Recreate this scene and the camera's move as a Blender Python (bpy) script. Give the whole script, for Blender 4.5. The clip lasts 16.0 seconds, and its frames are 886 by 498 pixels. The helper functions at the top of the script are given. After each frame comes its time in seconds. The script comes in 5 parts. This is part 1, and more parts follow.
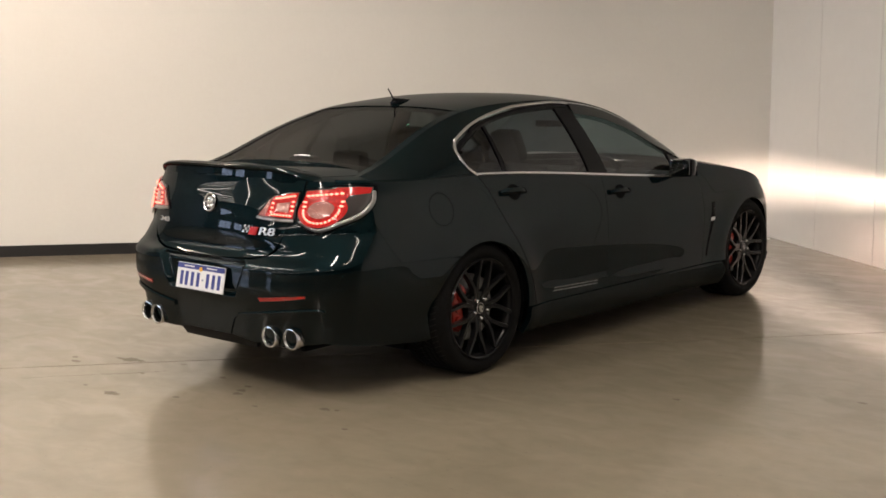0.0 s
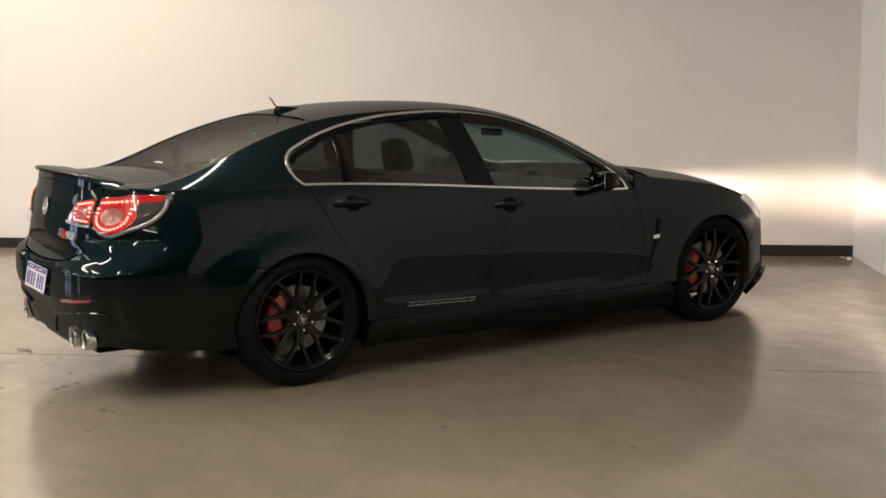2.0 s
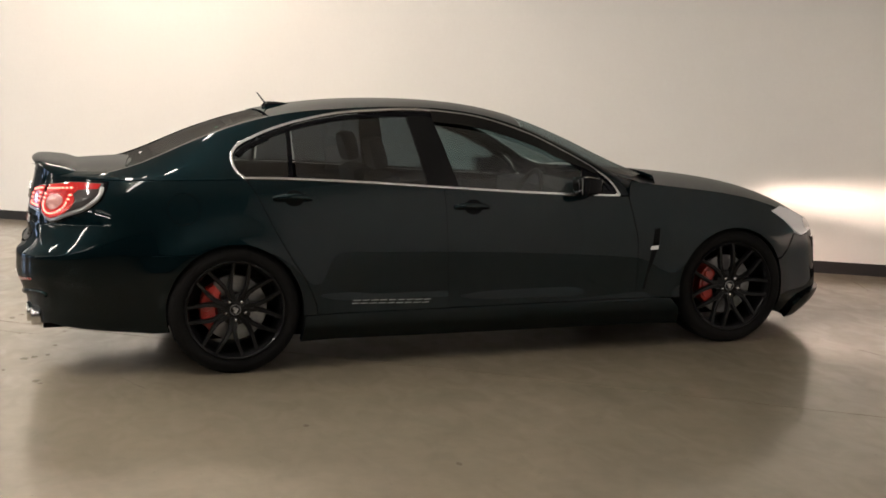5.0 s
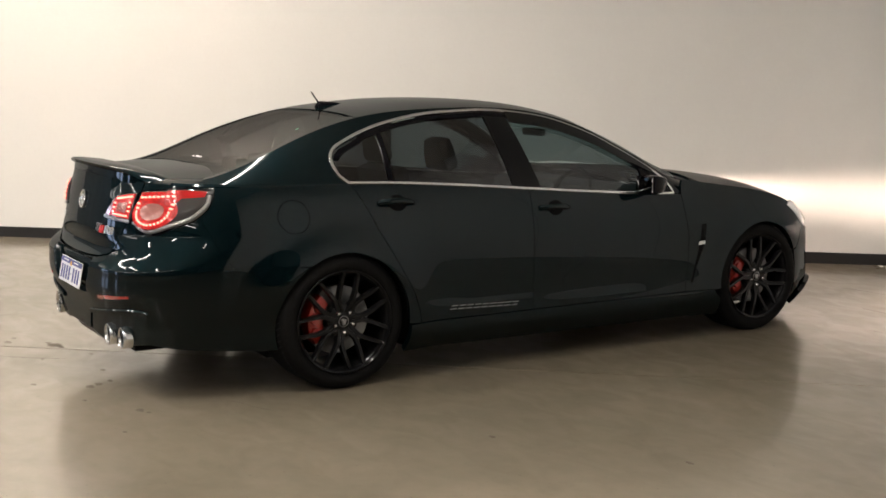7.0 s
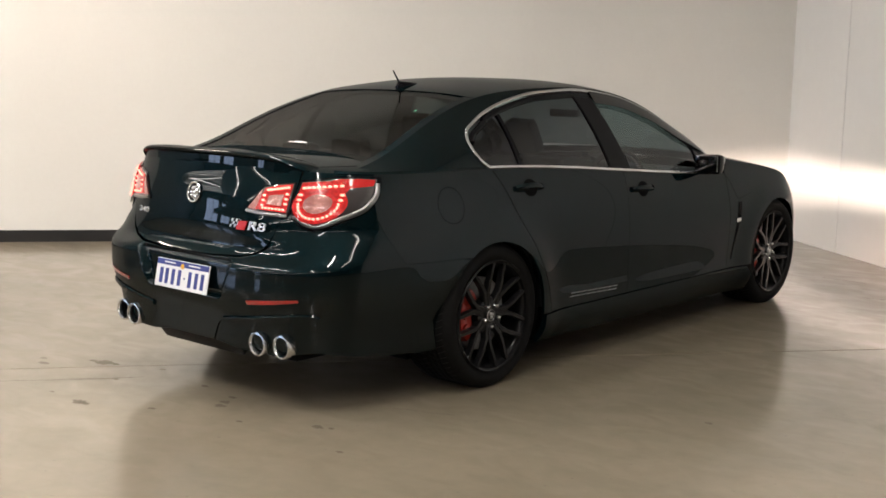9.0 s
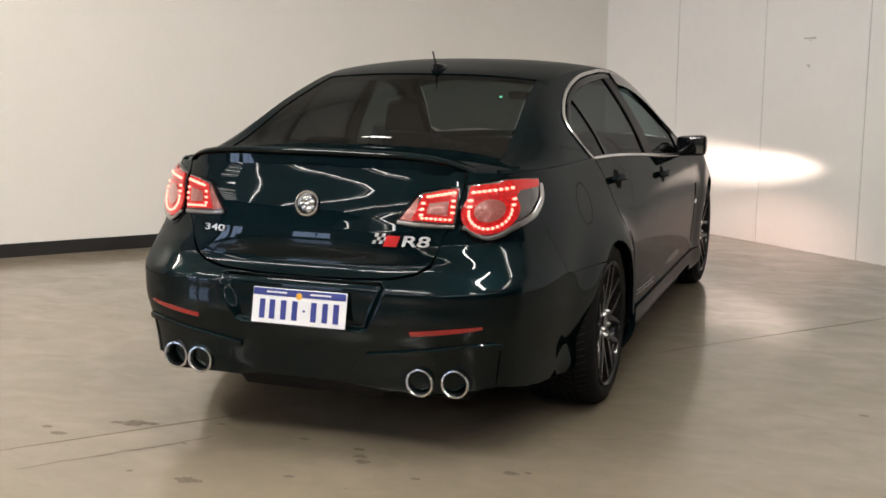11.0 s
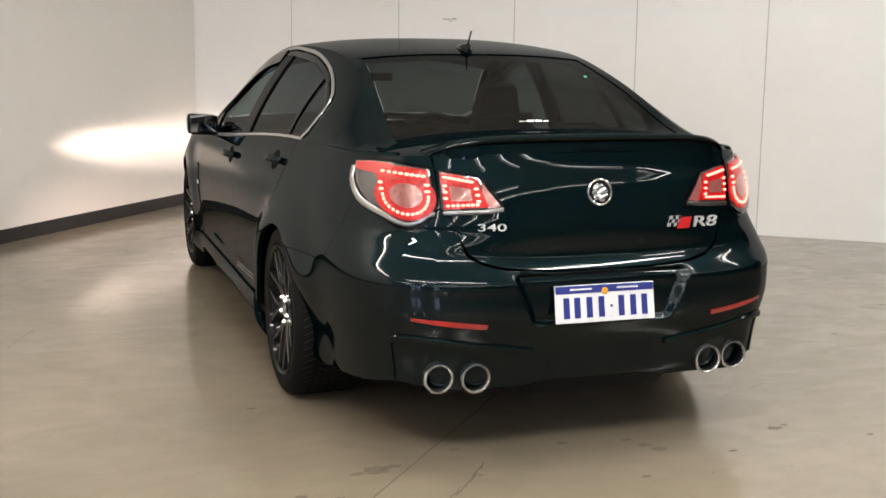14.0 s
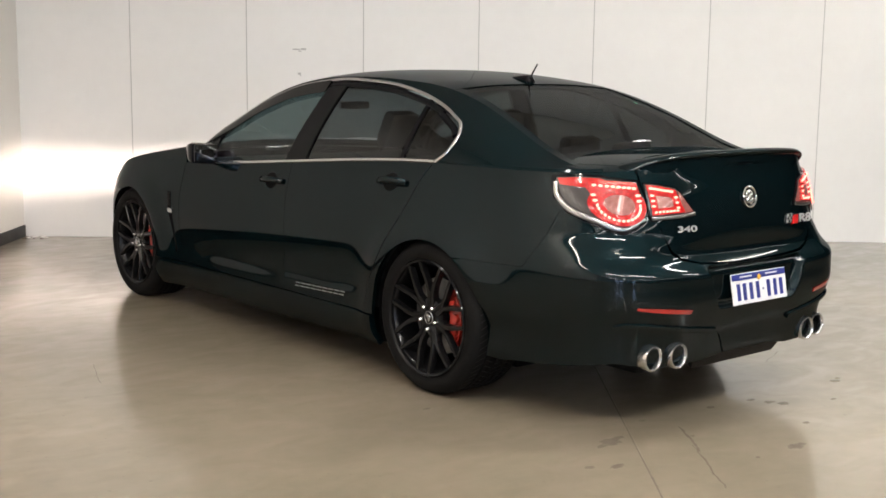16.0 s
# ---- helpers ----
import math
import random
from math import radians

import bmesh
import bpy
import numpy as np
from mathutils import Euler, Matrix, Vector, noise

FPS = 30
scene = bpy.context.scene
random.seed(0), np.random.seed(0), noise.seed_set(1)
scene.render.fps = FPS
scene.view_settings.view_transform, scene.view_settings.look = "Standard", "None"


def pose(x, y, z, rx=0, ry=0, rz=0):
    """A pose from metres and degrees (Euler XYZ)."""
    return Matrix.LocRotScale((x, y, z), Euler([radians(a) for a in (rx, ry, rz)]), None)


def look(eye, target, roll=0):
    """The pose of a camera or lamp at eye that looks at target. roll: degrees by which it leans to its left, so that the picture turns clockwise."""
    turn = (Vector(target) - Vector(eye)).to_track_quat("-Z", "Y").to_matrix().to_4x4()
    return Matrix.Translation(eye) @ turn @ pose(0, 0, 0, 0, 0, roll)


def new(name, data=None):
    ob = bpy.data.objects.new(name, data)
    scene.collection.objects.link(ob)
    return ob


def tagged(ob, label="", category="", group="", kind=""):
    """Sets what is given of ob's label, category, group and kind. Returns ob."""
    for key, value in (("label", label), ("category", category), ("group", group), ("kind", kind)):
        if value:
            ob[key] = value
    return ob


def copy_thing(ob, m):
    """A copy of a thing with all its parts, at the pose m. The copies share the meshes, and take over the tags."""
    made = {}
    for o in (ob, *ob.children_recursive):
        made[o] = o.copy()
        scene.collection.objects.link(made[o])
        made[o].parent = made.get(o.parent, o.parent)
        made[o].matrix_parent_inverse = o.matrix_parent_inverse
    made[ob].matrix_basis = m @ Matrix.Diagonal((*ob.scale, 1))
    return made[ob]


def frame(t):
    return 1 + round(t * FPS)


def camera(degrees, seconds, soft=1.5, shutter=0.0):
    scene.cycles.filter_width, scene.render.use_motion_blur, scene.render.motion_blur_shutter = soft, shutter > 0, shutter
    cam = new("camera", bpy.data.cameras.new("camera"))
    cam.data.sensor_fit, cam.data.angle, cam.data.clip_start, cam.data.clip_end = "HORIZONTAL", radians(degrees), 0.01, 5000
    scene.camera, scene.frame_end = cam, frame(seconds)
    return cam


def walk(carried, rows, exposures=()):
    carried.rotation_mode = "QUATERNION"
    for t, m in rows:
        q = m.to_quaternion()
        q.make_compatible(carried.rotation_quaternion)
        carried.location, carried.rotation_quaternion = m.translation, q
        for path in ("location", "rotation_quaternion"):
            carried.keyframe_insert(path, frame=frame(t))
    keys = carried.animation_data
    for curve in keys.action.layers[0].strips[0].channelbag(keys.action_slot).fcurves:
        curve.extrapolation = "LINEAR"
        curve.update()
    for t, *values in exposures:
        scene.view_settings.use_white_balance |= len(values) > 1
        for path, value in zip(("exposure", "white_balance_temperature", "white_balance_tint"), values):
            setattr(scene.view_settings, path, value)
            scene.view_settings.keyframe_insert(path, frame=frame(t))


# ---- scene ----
import collections

from mathutils.geometry import delaunay_2d_cdt

# ---------------------------------------------------------------- camera
cam = camera(40.54, 16.0, soft=1.65)
PATH = [  # seconds, x, y, z, yaw, pitch, roll
    (0.00, 4.746, -4.715, 1.512, 41.15, -8.05, -0.31),
    (0.50, 5.157, -4.231, 1.490, 45.62, -7.77, -0.54),
    (1.00, 5.598, -3.706, 1.529, 49.67, -7.93, -0.49),
    (1.50, 5.984, -3.185, 1.562, 54.13, -8.14, -0.47),
    (2.00, 6.345, -2.647, 1.551, 57.34, -8.02, -0.43),
    (2.50, 6.615, -2.022, 1.583, 61.41, -8.27, -0.25),
    (3.00, 6.873, -1.470, 1.572, 67.11, -8.35, -0.24),
    (3.73, 7.033, -0.909, 1.580, 73.17, -8.38, -0.29),
    (4.25, 7.144, -0.659, 1.569, 74.80, -8.27, -0.09),
    (4.78, 7.159, -0.654, 1.557, 74.23, -8.15, 0.19),
    (5.30, 7.041, -0.956, 1.546, 71.87, -8.14, 0.46),
    (5.50, 7.027, -1.153, 1.546, 70.64, -8.17, 0.55),
    (6.00, 6.779, -1.591, 1.534, 67.71, -8.23, 0.76),
    (6.50, 6.432, -2.140, 1.545, 63.08, -8.19, 0.82),
    (7.00, 6.105, -2.711, 1.562, 57.80, -8.24, 0.77),
    (7.50, 5.703, -3.178, 1.528, 53.44, -8.01, 0.70),
    (8.00, 5.308, -3.651, 1.508, 49.61, -7.87, 0.63),
    (8.50, 4.805, -4.007, 1.479, 45.17, -8.21, 0.67),
    (9.22, 4.047, -4.450, 1.488, 38.54, -8.80, 1.09),
    (9.75, 3.459, -4.647, 1.483, 33.45, -9.11, 0.89),
    (10.28, 2.836, -4.772, 1.478, 28.03, -9.32, 0.63),
    (10.80, 2.178, -4.858, 1.468, 22.21, -9.41, 0.53),
    (11.00, 1.913, -4.889, 1.458, 19.84, -9.30, 0.58),
    (11.50, 1.277, -4.964, 1.451, 14.14, -9.43, 0.59),
    (12.00, 0.622, -4.924, 1.431, 8.43, -9.73, 0.65),
    (12.50, -0.003, -4.956, 1.432, 2.43, -9.84, 0.61),
    (13.00, -0.607, -4.869, 1.435, -4.83, -10.01, 0.67),
    (13.50, -1.240, -4.801, 1.414, -12.28, -9.86, 0.81),
    (14.00, -1.827, -4.693, 1.420, -19.08, -9.85, 0.69),
    (14.50, -2.448, -4.531, 1.438, -24.95, -9.50, 0.75),
    (15.00, -3.023, -4.390, 1.413, -29.97, -8.83, 0.88),
    (15.50, -3.605, -4.176, 1.425, -35.27, -8.65, 0.85),
    (16.00, -4.186, -4.039, 1.419, -39.96, -8.40, 0.70),
]

walk(cam, [(t, pose(x, y, z, 0, 0, yaw) @ pose(0, 0, 0, 90 + pitch) @ pose(0, 0, 0, 0, 0, roll)) for t, x, y, z, yaw, pitch, roll in PATH],
     exposures=[(0.0, -0.07, 6640, 13), (3.0, 0.04, 6520, 13), (5.5, 0.06, 6400, 12), (8.5, 0.14, 6240, 11), (11.0, 0.13, 6180, 11), (13.5, 0.26, 6120, 10), (16.0, 0.40, 6060, 10)])

# ---------------------------------------------------------------- light
CORNER = Vector((-0.441, 5.947, 0))
ANG_B, ANG_A = radians(-37.92), radians(230.15)
DIR_B = Vector((math.cos(ANG_B), math.sin(ANG_B), 0))      # along the panelled wall
DIR_A = Vector((math.cos(ANG_A), math.sin(ANG_A), 0))      # along the plain wall
CEIL = 4.6


def plan(b, a, z=0.0):
    """A place b metres along the panelled wall and a metres along the plain wall."""
    return CORNER + DIR_B * b + DIR_A * a + Vector((0, 0, z))


world = bpy.data.worlds.new("world")
world.use_nodes = True
world.node_tree.nodes["Background"].inputs[0].default_value = (0.02, 0.02, 0.02, 1)
scene.world = world


def strip_lamp(b, a, length, power, color, turn=0.0, width=0.14):
    d = bpy.data.lights.new("ceiling_lamp_light", "AREA")
    d.shape, d.size, d.size_y, d.energy, d.color = "RECTANGLE", length, width, power, color
    ob = new("ceiling_lamp_light", d)
    ob.matrix_world = Matrix.Translation(plan(b, a, CEIL - 0.22)) @ pose(0, 0, 0, 0, 0, math.degrees(ANG_B) + turn)
    return ob


WARM = (1.0, 0.93, 0.83)
# The unseen lamp at (8.4, 2.4) is added to brighten the panelled wall.
LAMPS = [(3.2, 5.0, 62), (4.2, 9.2, 138), (6.6, 4.4, 106), (6.6, 8.4, 140), (8.4, 2.4, 34), (10.4, 6.0, 95)]
FAR_LAMPS = [(b, a) for b in (1.6, 5.0, 8.4, 11.8, 15.2) for a in (13.2, 15.1, 17.0, 18.9, 20.8, 22.7, 24.6)] + [(b, a) for b in (14.6,) for a in (3.8, 7.0, 10.2)]
for b, a, power in LAMPS:
    strip_lamp(b, a, 2.6, power, WARM)
strip_lamp(0.9, 7.6, 2.6, 99.0, (1.0, 0.83, 0.68), 90)


def headlight(x):
    d = bpy.data.lights.new("headlight_beam", "SPOT")
    d.energy, d.spot_size, d.spot_blend, d.shadow_soft_size, d.color = 370.0, radians(90), 1.0, 0.012, (1.0, 0.77, 0.63)
    ob = new("headlight_beam", d)
    ob.matrix_world = look((x, 3.40, 0.69), (x * 1.14, 4.4, 0.650)) @ Matrix.Diagonal((1.0, 0.165, 1.0, 1.0))


def headlight_fill(x):
    """A weak, wide spot added at the lens, for the pink pool mirrored in the floor ahead."""
    d = bpy.data.lights.new("headlight_fill", "SPOT")
    d.energy, d.spot_size, d.spot_blend, d.shadow_soft_size, d.color = 42.0, radians(96), 1.0, 0.02, (1.0, 0.66, 0.53)
    ob = new("headlight_fill", d)
    ob.matrix_world = look((x, 3.66, 0.668), (x * 1.75, 4.4, 0.16)) @ Matrix.Diagonal((1.0, 0.42, 1.0, 1.0))


headlight(0.58), headlight(-0.58), headlight_fill(0.56), headlight_fill(-0.56)

# ---------------------------------------------------------------- materials


def node_mat(name, color=(0.5, 0.5, 0.5), rough=0.5, metal=0.0, coat=0.0, coat_rough=0.03, spec=0.5, emit=None, strength=0.0):
    m = bpy.data.materials.new(name)
    m.use_nodes = True
    p = m.node_tree.nodes["Principled BSDF"]
    p.inputs["Base Color"].default_value = (*color, 1)
    p.inputs["Roughness"].default_value = rough
    p.inputs["Metallic"].default_value = metal
    p.inputs["Specular IOR Level"].default_value = spec
    p.inputs["Coat Weight"].default_value = coat
    p.inputs["Coat Roughness"].default_value = coat_rough
    if emit:
        p.inputs["Emission Color"].default_value = (*emit, 1)
        p.inputs["Emission Strength"].default_value = strength
    return m


def noisy(m, scale, lo, hi, detail=6.0, bump=0.0, rough=None, stretch=None, second=None):
    """Mottles a material's colour between lo and hi, with bump and roughness that follow."""
    nt = m.node_tree
    n, l = nt.nodes, nt.links
    p = n["Principled BSDF"]
    tc = n.new("ShaderNodeTexCoord")
    mp = n.new("ShaderNodeMapping")
    if stretch:
        mp.inputs["Scale"].default_value = stretch
    l.new(tc.outputs["Object"], mp.inputs["Vector"])
    a = n.new("ShaderNodeTexNoise")
    a.inputs["Scale"].default_value, a.inputs["Detail"].default_value = scale, detail
    l.new(mp.outputs[0], a.inputs["Vector"])
    fac = a.outputs["Fac"]
    if second:
        b = n.new("ShaderNodeTexNoise")
        b.inputs["Scale"].default_value, b.inputs["Detail"].default_value = second, 8
        l.new(mp.outputs[0], b.inputs["Vector"])
        mix = n.new("ShaderNodeMix")
        mix.inputs[0].default_value = 0.4
        l.new(a.outputs["Fac"], mix.inputs[2])
        l.new(b.outputs["Fac"], mix.inputs[3])
        fac = mix.outputs[0]
    r = n.new("ShaderNodeValToRGB")
    r.color_ramp.elements[0].position, r.color_ramp.elements[1].position = 0.24, 0.76
    r.color_ramp.elements[0].color, r.color_ramp.elements[1].color = (*lo, 1), (*hi, 1)
    l.new(fac, r.inputs[0])
    l.new(r.outputs[0], p.inputs["Base Color"])
    if rough:
        mr = n.new("ShaderNodeMapRange")
        mr.inputs[3].default_value, mr.inputs[4].default_value = rough
        l.new(fac, mr.inputs[0])
        l.new(mr.outputs[0], p.inputs["Roughness"])
    if bump:
        bp = n.new("ShaderNodeBump")
        bp.inputs["Strength"].default_value, bp.inputs["Distance"].default_value = bump, 0.004
        l.new(fac, bp.inputs["Height"])
        l.new(bp.outputs[0], p.inputs["Normal"])
    return m




def concrete_mat():
    """Sealed, power-floated concrete: clouds, trowel sweeps, pores, and a lacquer that is worn in places."""
    m = node_mat("polished_concrete", rough=0.34, coat=0.75, coat_rough=0.13, spec=0.2)
    n, l = m.node_tree.nodes, m.node_tree.links
    p = n["Principled BSDF"]
    tc = n.new("ShaderNodeTexCoord")

    def tex(scale, detail, stretch=(1, 1, 1), turn=0.0, warp=0.0):
        mp, t = n.new("ShaderNodeMapping"), n.new("ShaderNodeTexNoise")
        mp.inputs["Scale"].default_value, mp.inputs["Rotation"].default_value = stretch, (0, 0, radians(turn))
        t.inputs["Scale"].default_value, t.inputs["Detail"].default_value, t.inputs["Distortion"].default_value = scale, detail, warp
        l.new(tc.outputs["Object"], mp.inputs["Vector"])
        l.new(mp.outputs[0], t.inputs["Vector"])
        return t.outputs["Fac"]

    def mixed(fac, a, b):
        x = n.new("ShaderNodeMix")
        x.inputs[0].default_value = fac
        l.new(a, x.inputs[2])
        l.new(b, x.inputs[3])
        return x.outputs[0]

    def ramp(fac, *stops):
        r = n.new("ShaderNodeValToRGB")
        e = r.color_ramp.elements
        e[0].position, e[0].color = stops[0][0], (*stops[0][1], 1)
        e[1].position, e[1].color = stops[-1][0], (*stops[-1][1], 1)
        for at, c in stops[1:-1]:
            e.new(at).color = (*c, 1)
        l.new(fac, r.inputs[0])
        return r.outputs[0]

    cloud = mixed(0.40, tex(0.55, 4, warp=0.6), mixed(0.35, tex(2.6, 6, warp=1.0), tex(1.3, 5, (1, 1.7, 1), 52, 0.8)))
    base = ramp(cloud, (0.30, (0.132, 0.112, 0.078)), (0.46, (0.180, 0.152, 0.109)), (0.56, (0.204, 0.171, 0.125)), (0.72, (0.252, 0.210, 0.156)))
    pores = ramp(tex(38.0, 3), (0.24, (0.70, 0.68, 0.65)), (0.32, (1, 1, 1)))
    fine = ramp(tex(14.0, 8, warp=0.5), (0.30, (0.95, 0.95, 0.945)), (0.70, (1.04, 1.04, 1.045)))
    for layer in (pores, fine):
        x = n.new("ShaderNodeMix")
        x.data_type, x.blend_type = "RGBA", "MULTIPLY"
        x.inputs[0].default_value = 1.0
        l.new(base, x.inputs[6])
        l.new(layer, x.inputs[7])
        base = x.outputs[2]
    l.new(base, p.inputs["Base Color"])
    wear = tex(3.4, 6, (1, 1.8, 1), 20, 1.0)
    for socket, lo, hi in (("Roughness", 0.28, 0.42), ("Coat Roughness", 0.085, 0.16)):
        mr = n.new("ShaderNodeMapRange")
        mr.inputs[1].default_value, mr.inputs[2].default_value, mr.inputs[3].default_value, mr.inputs[4].default_value = 0.32, 0.68, lo, hi
        l.new(wear, mr.inputs[0])
        l.new(mr.outputs[0], p.inputs[socket])
    bp = n.new("ShaderNodeBump")
    bp.inputs["Strength"].default_value, bp.inputs["Distance"].default_value = 0.012, 0.004
    l.new(tex(3.0, 3), bp.inputs["Height"])
    l.new(bp.outputs[0], p.inputs["Coat Normal"])
    return m


CONCRETE = concrete_mat()
PLASTER = noisy(node_mat("painted_plaster", rough=0.6), 0.7, (0.74, 0.72, 0.68), (0.78, 0.76, 0.72), bump=0.05, second=30.0)
PANEL_WHITE = noisy(node_mat("white_coated_panel", rough=0.35), 0.8, (0.74, 0.735, 0.72), (0.79, 0.785, 0.77), bump=0.02, second=12.0)
JOINT_GREY = node_mat("joint_shadow_grey", (0.46, 0.46, 0.45), 0.8)
WINDOW_GLOW = node_mat("daylit_window", (0.3, 0.4, 0.6), 0.3, emit=(0.58, 0.72, 1.0), strength=7.0)
# Unseen upward glow, added to light the ceiling as general fill.
FILL_GLOW = node_mat("ceiling_fill_glow", (0.9, 0.9, 0.85), 0.5, emit=(1.0, 0.92, 0.82), strength=14.0)
TUBE_GLOW = node_mat("lit_lamp_diffuser", (0.9, 0.9, 0.85), 0.5, emit=(1.0, 0.93, 0.84), strength=32.0)
LETTER = node_mat("bright_chrome_letter", (0.66, 0.66, 0.67), 0.28, 0.55)
SKIRTING_BLACK = noisy(node_mat("black_vinyl_skirting", rough=0.45), 6.0, (0.008, 0.008, 0.008), (0.014, 0.013, 0.013), rough=(0.35, 0.6))
# Unseen walls, kept dark or grey to set what the paint mirrors.
UNSEEN_DARK = noisy(node_mat("dark_unseen_wall", rough=0.7), 0.8, (0.055, 0.056, 0.058), (0.085, 0.085, 0.086))
UNSEEN_GREY = noisy(node_mat("grey_unseen_wall", rough=0.7), 0.8, (0.17, 0.17, 0.172), (0.24, 0.24, 0.243))
# Unseen ceiling, kept pale so that it bounces light.
CEILING = noisy(node_mat("pale_ceiling_sheet", rough=0.7), 0.6, (0.70, 0.69, 0.67), (0.78, 0.77, 0.75))
SOIL = noisy(node_mat("floor_dirt", rough=0.8), 30.0, (0.075, 0.060, 0.042), (0.135, 0.109, 0.077))


def paint_mat():
    """Near-black green base, fine teal flake that glitters round the highlights, and a clear lacquer."""
    m = node_mat("dark_green_metallic_paint", (0.002, 0.006, 0.007), 0.5, 0.0, 0.32, 0.012, 0.0)
    nt = m.node_tree
    n, l = nt.nodes, nt.links
    p = n["Principled BSDF"]
    p.inputs["Coat IOR"].default_value = 1.7
    tc = n.new("ShaderNodeTexCoord")
    v = n.new("ShaderNodeTexVoronoi")
    v.inputs["Scale"].default_value = 1400.0
    l.new(tc.outputs["Object"], v.inputs["Vector"])
    for lo, hi, socket in (((0.0003, 0.0009, 0.0010), (0.0009, 0.0026, 0.0031), p.inputs["Base Color"]), ((0.0005, 0.0027, 0.0035), (0.0016, 0.0082, 0.0108), None)):
        r = n.new("ShaderNodeValToRGB")
        r.color_ramp.elements[0].color, r.color_ramp.elements[1].color = (*lo, 1), (*hi, 1)
        l.new(v.outputs["Color"], r.inputs[0])
        if socket:
            l.new(r.outputs[0], socket)
    flake, add = n.new("ShaderNodeBsdfGlossy"), n.new("ShaderNodeAddShader")
    flake.inputs["Roughness"].default_value = 0.47
    l.new(r.outputs[0], flake.inputs["Color"])
    l.new(p.outputs[0], add.inputs[0])
    l.new(flake.outputs[0], add.inputs[1])
    l.new(add.outputs[0], n["Material Output"].inputs[0])
    return m


PAINT = paint_mat()
GLOSS_BLACK = node_mat("gloss_black", (0.003, 0.003, 0.004), 0.14, 0.0, 0.05, spec=0.09)
SATIN_BLACK = noisy(node_mat("satin_black_plastic", rough=0.42, spec=0.12), 90.0, (0.003, 0.003, 0.0034), (0.005, 0.005, 0.0055), rough=(0.35, 0.5))
WHEEL_BLACK = noisy(node_mat("satin_black_alloy", rough=0.28, coat=0.30, spec=0.08), 40.0, (0.004, 0.004, 0.0045), (0.007, 0.007, 0.0074))
RUBBER = noisy(node_mat("tyre_rubber", rough=0.75, spec=0.1), 60.0, (0.004, 0.004, 0.004), (0.008, 0.0077, 0.0075), bump=0.1)
TREAD = node_mat("tread_block_edge", (0.026, 0.025, 0.024), 0.7, spec=0.2)
LINER = node_mat("dark_underbody", (0.003, 0.003, 0.003), 0.85, spec=0.08)
CHROME = node_mat("chrome", (0.72, 0.72, 0.73), 0.08, 1.0)
SATIN_CHROME = node_mat("satin_chrome", (0.62, 0.62, 0.62), 0.22, 1.0)
LAMP_EDGE = node_mat("silvered_lamp_edge", (0.34, 0.335, 0.33), 0.28, 1.0)
STEEL = noisy(node_mat("brake_steel", rough=0.35, metal=0.9), 25.0, (0.15, 0.15, 0.152), (0.25, 0.25, 0.25))
CALIPER_RED = noisy(node_mat("red_caliper_paint", rough=0.35, coat=0.5), 20.0, (0.33, 0.016, 0.010), (0.42, 0.025, 0.014))
CABIN = noisy(node_mat("black_cabin_trim", rough=0.7), 50.0, (0.008, 0.008, 0.008), (0.014, 0.014, 0.014))
PLATE_WHITE = node_mat("plate_white", (0.72, 0.72, 0.74), 0.35)
PLATE_BLUE = node_mat("plate_blue", (0.02, 0.03, 0.20), 0.35)
PLATE_GOLD = node_mat("plate_gold", (0.7, 0.36, 0.03), 0.4)
LENS_RED = node_mat("red_lens", (0.33, 0.008, 0.008), 0.12, 0.0, 1.0, 0.02, emit=(1.0, 0.03, 0.03), strength=0.13)
RED_GLOW = node_mat("lit_red_diffuser", (0.22, 0.006, 0.006), 0.2, 0.0, 0.45, 0.03, emit=(1.0, 0.024, 0.021), strength=0.46)
LED = node_mat("lit_red_diode", (0.8, 0.1, 0.06), 0.3, emit=(1.0, 0.24, 0.17), strength=2.7)
REFLECTOR = node_mat("red_reflector", (0.30, 0.01, 0.008), 0.2, 0.0, 1.0)
LENS_SMOKE = node_mat("smoked_clear_lens", (0.05, 0.045, 0.045), 0.1, 0.0, 1.0)
LENS_CLEAR = noisy(node_mat("frosted_clear_lens", rough=0.15, metal=0.8, coat=1.0), 60.0, (0.07, 0.035, 0.032), (0.36, 0.22, 0.20), bump=0.25)
LENS_CLEAR.node_tree.nodes["Principled BSDF"].inputs["Emission Color"].default_value = (1.0, 0.24, 0.18, 1)
LENS_CLEAR.node_tree.nodes["Principled BSDF"].inputs["Emission Strength"].default_value = 0.22


def lens_optics(m, low, high, scale=75.0):
    """Small prisms behind a lit lens: its glow varies from cell to cell."""
    n, l = m.node_tree.nodes, m.node_tree.links
    tc, v, mr = n.new("ShaderNodeTexCoord"), n.new("ShaderNodeTexVoronoi"), n.new("ShaderNodeMapRange")
    v.inputs["Scale"].default_value = scale
    mr.inputs[1].default_value, mr.inputs[2].default_value, mr.inputs[3].default_value, mr.inputs[4].default_value = 0.05, 0.75, high, low
    l.new(tc.outputs["Object"], v.inputs["Vector"])
    l.new(v.outputs["Distance"], mr.inputs[0])
    l.new(mr.outputs[0], n["Principled BSDF"].inputs["Emission Strength"])
    bp = n.new("ShaderNodeBump")
    bp.inputs["Strength"].default_value, bp.inputs["Distance"].default_value = 0.4, 0.003
    l.new(v.outputs["Distance"], bp.inputs["Height"])
    l.new(bp.outputs[0], n["Principled BSDF"].inputs["Normal"])


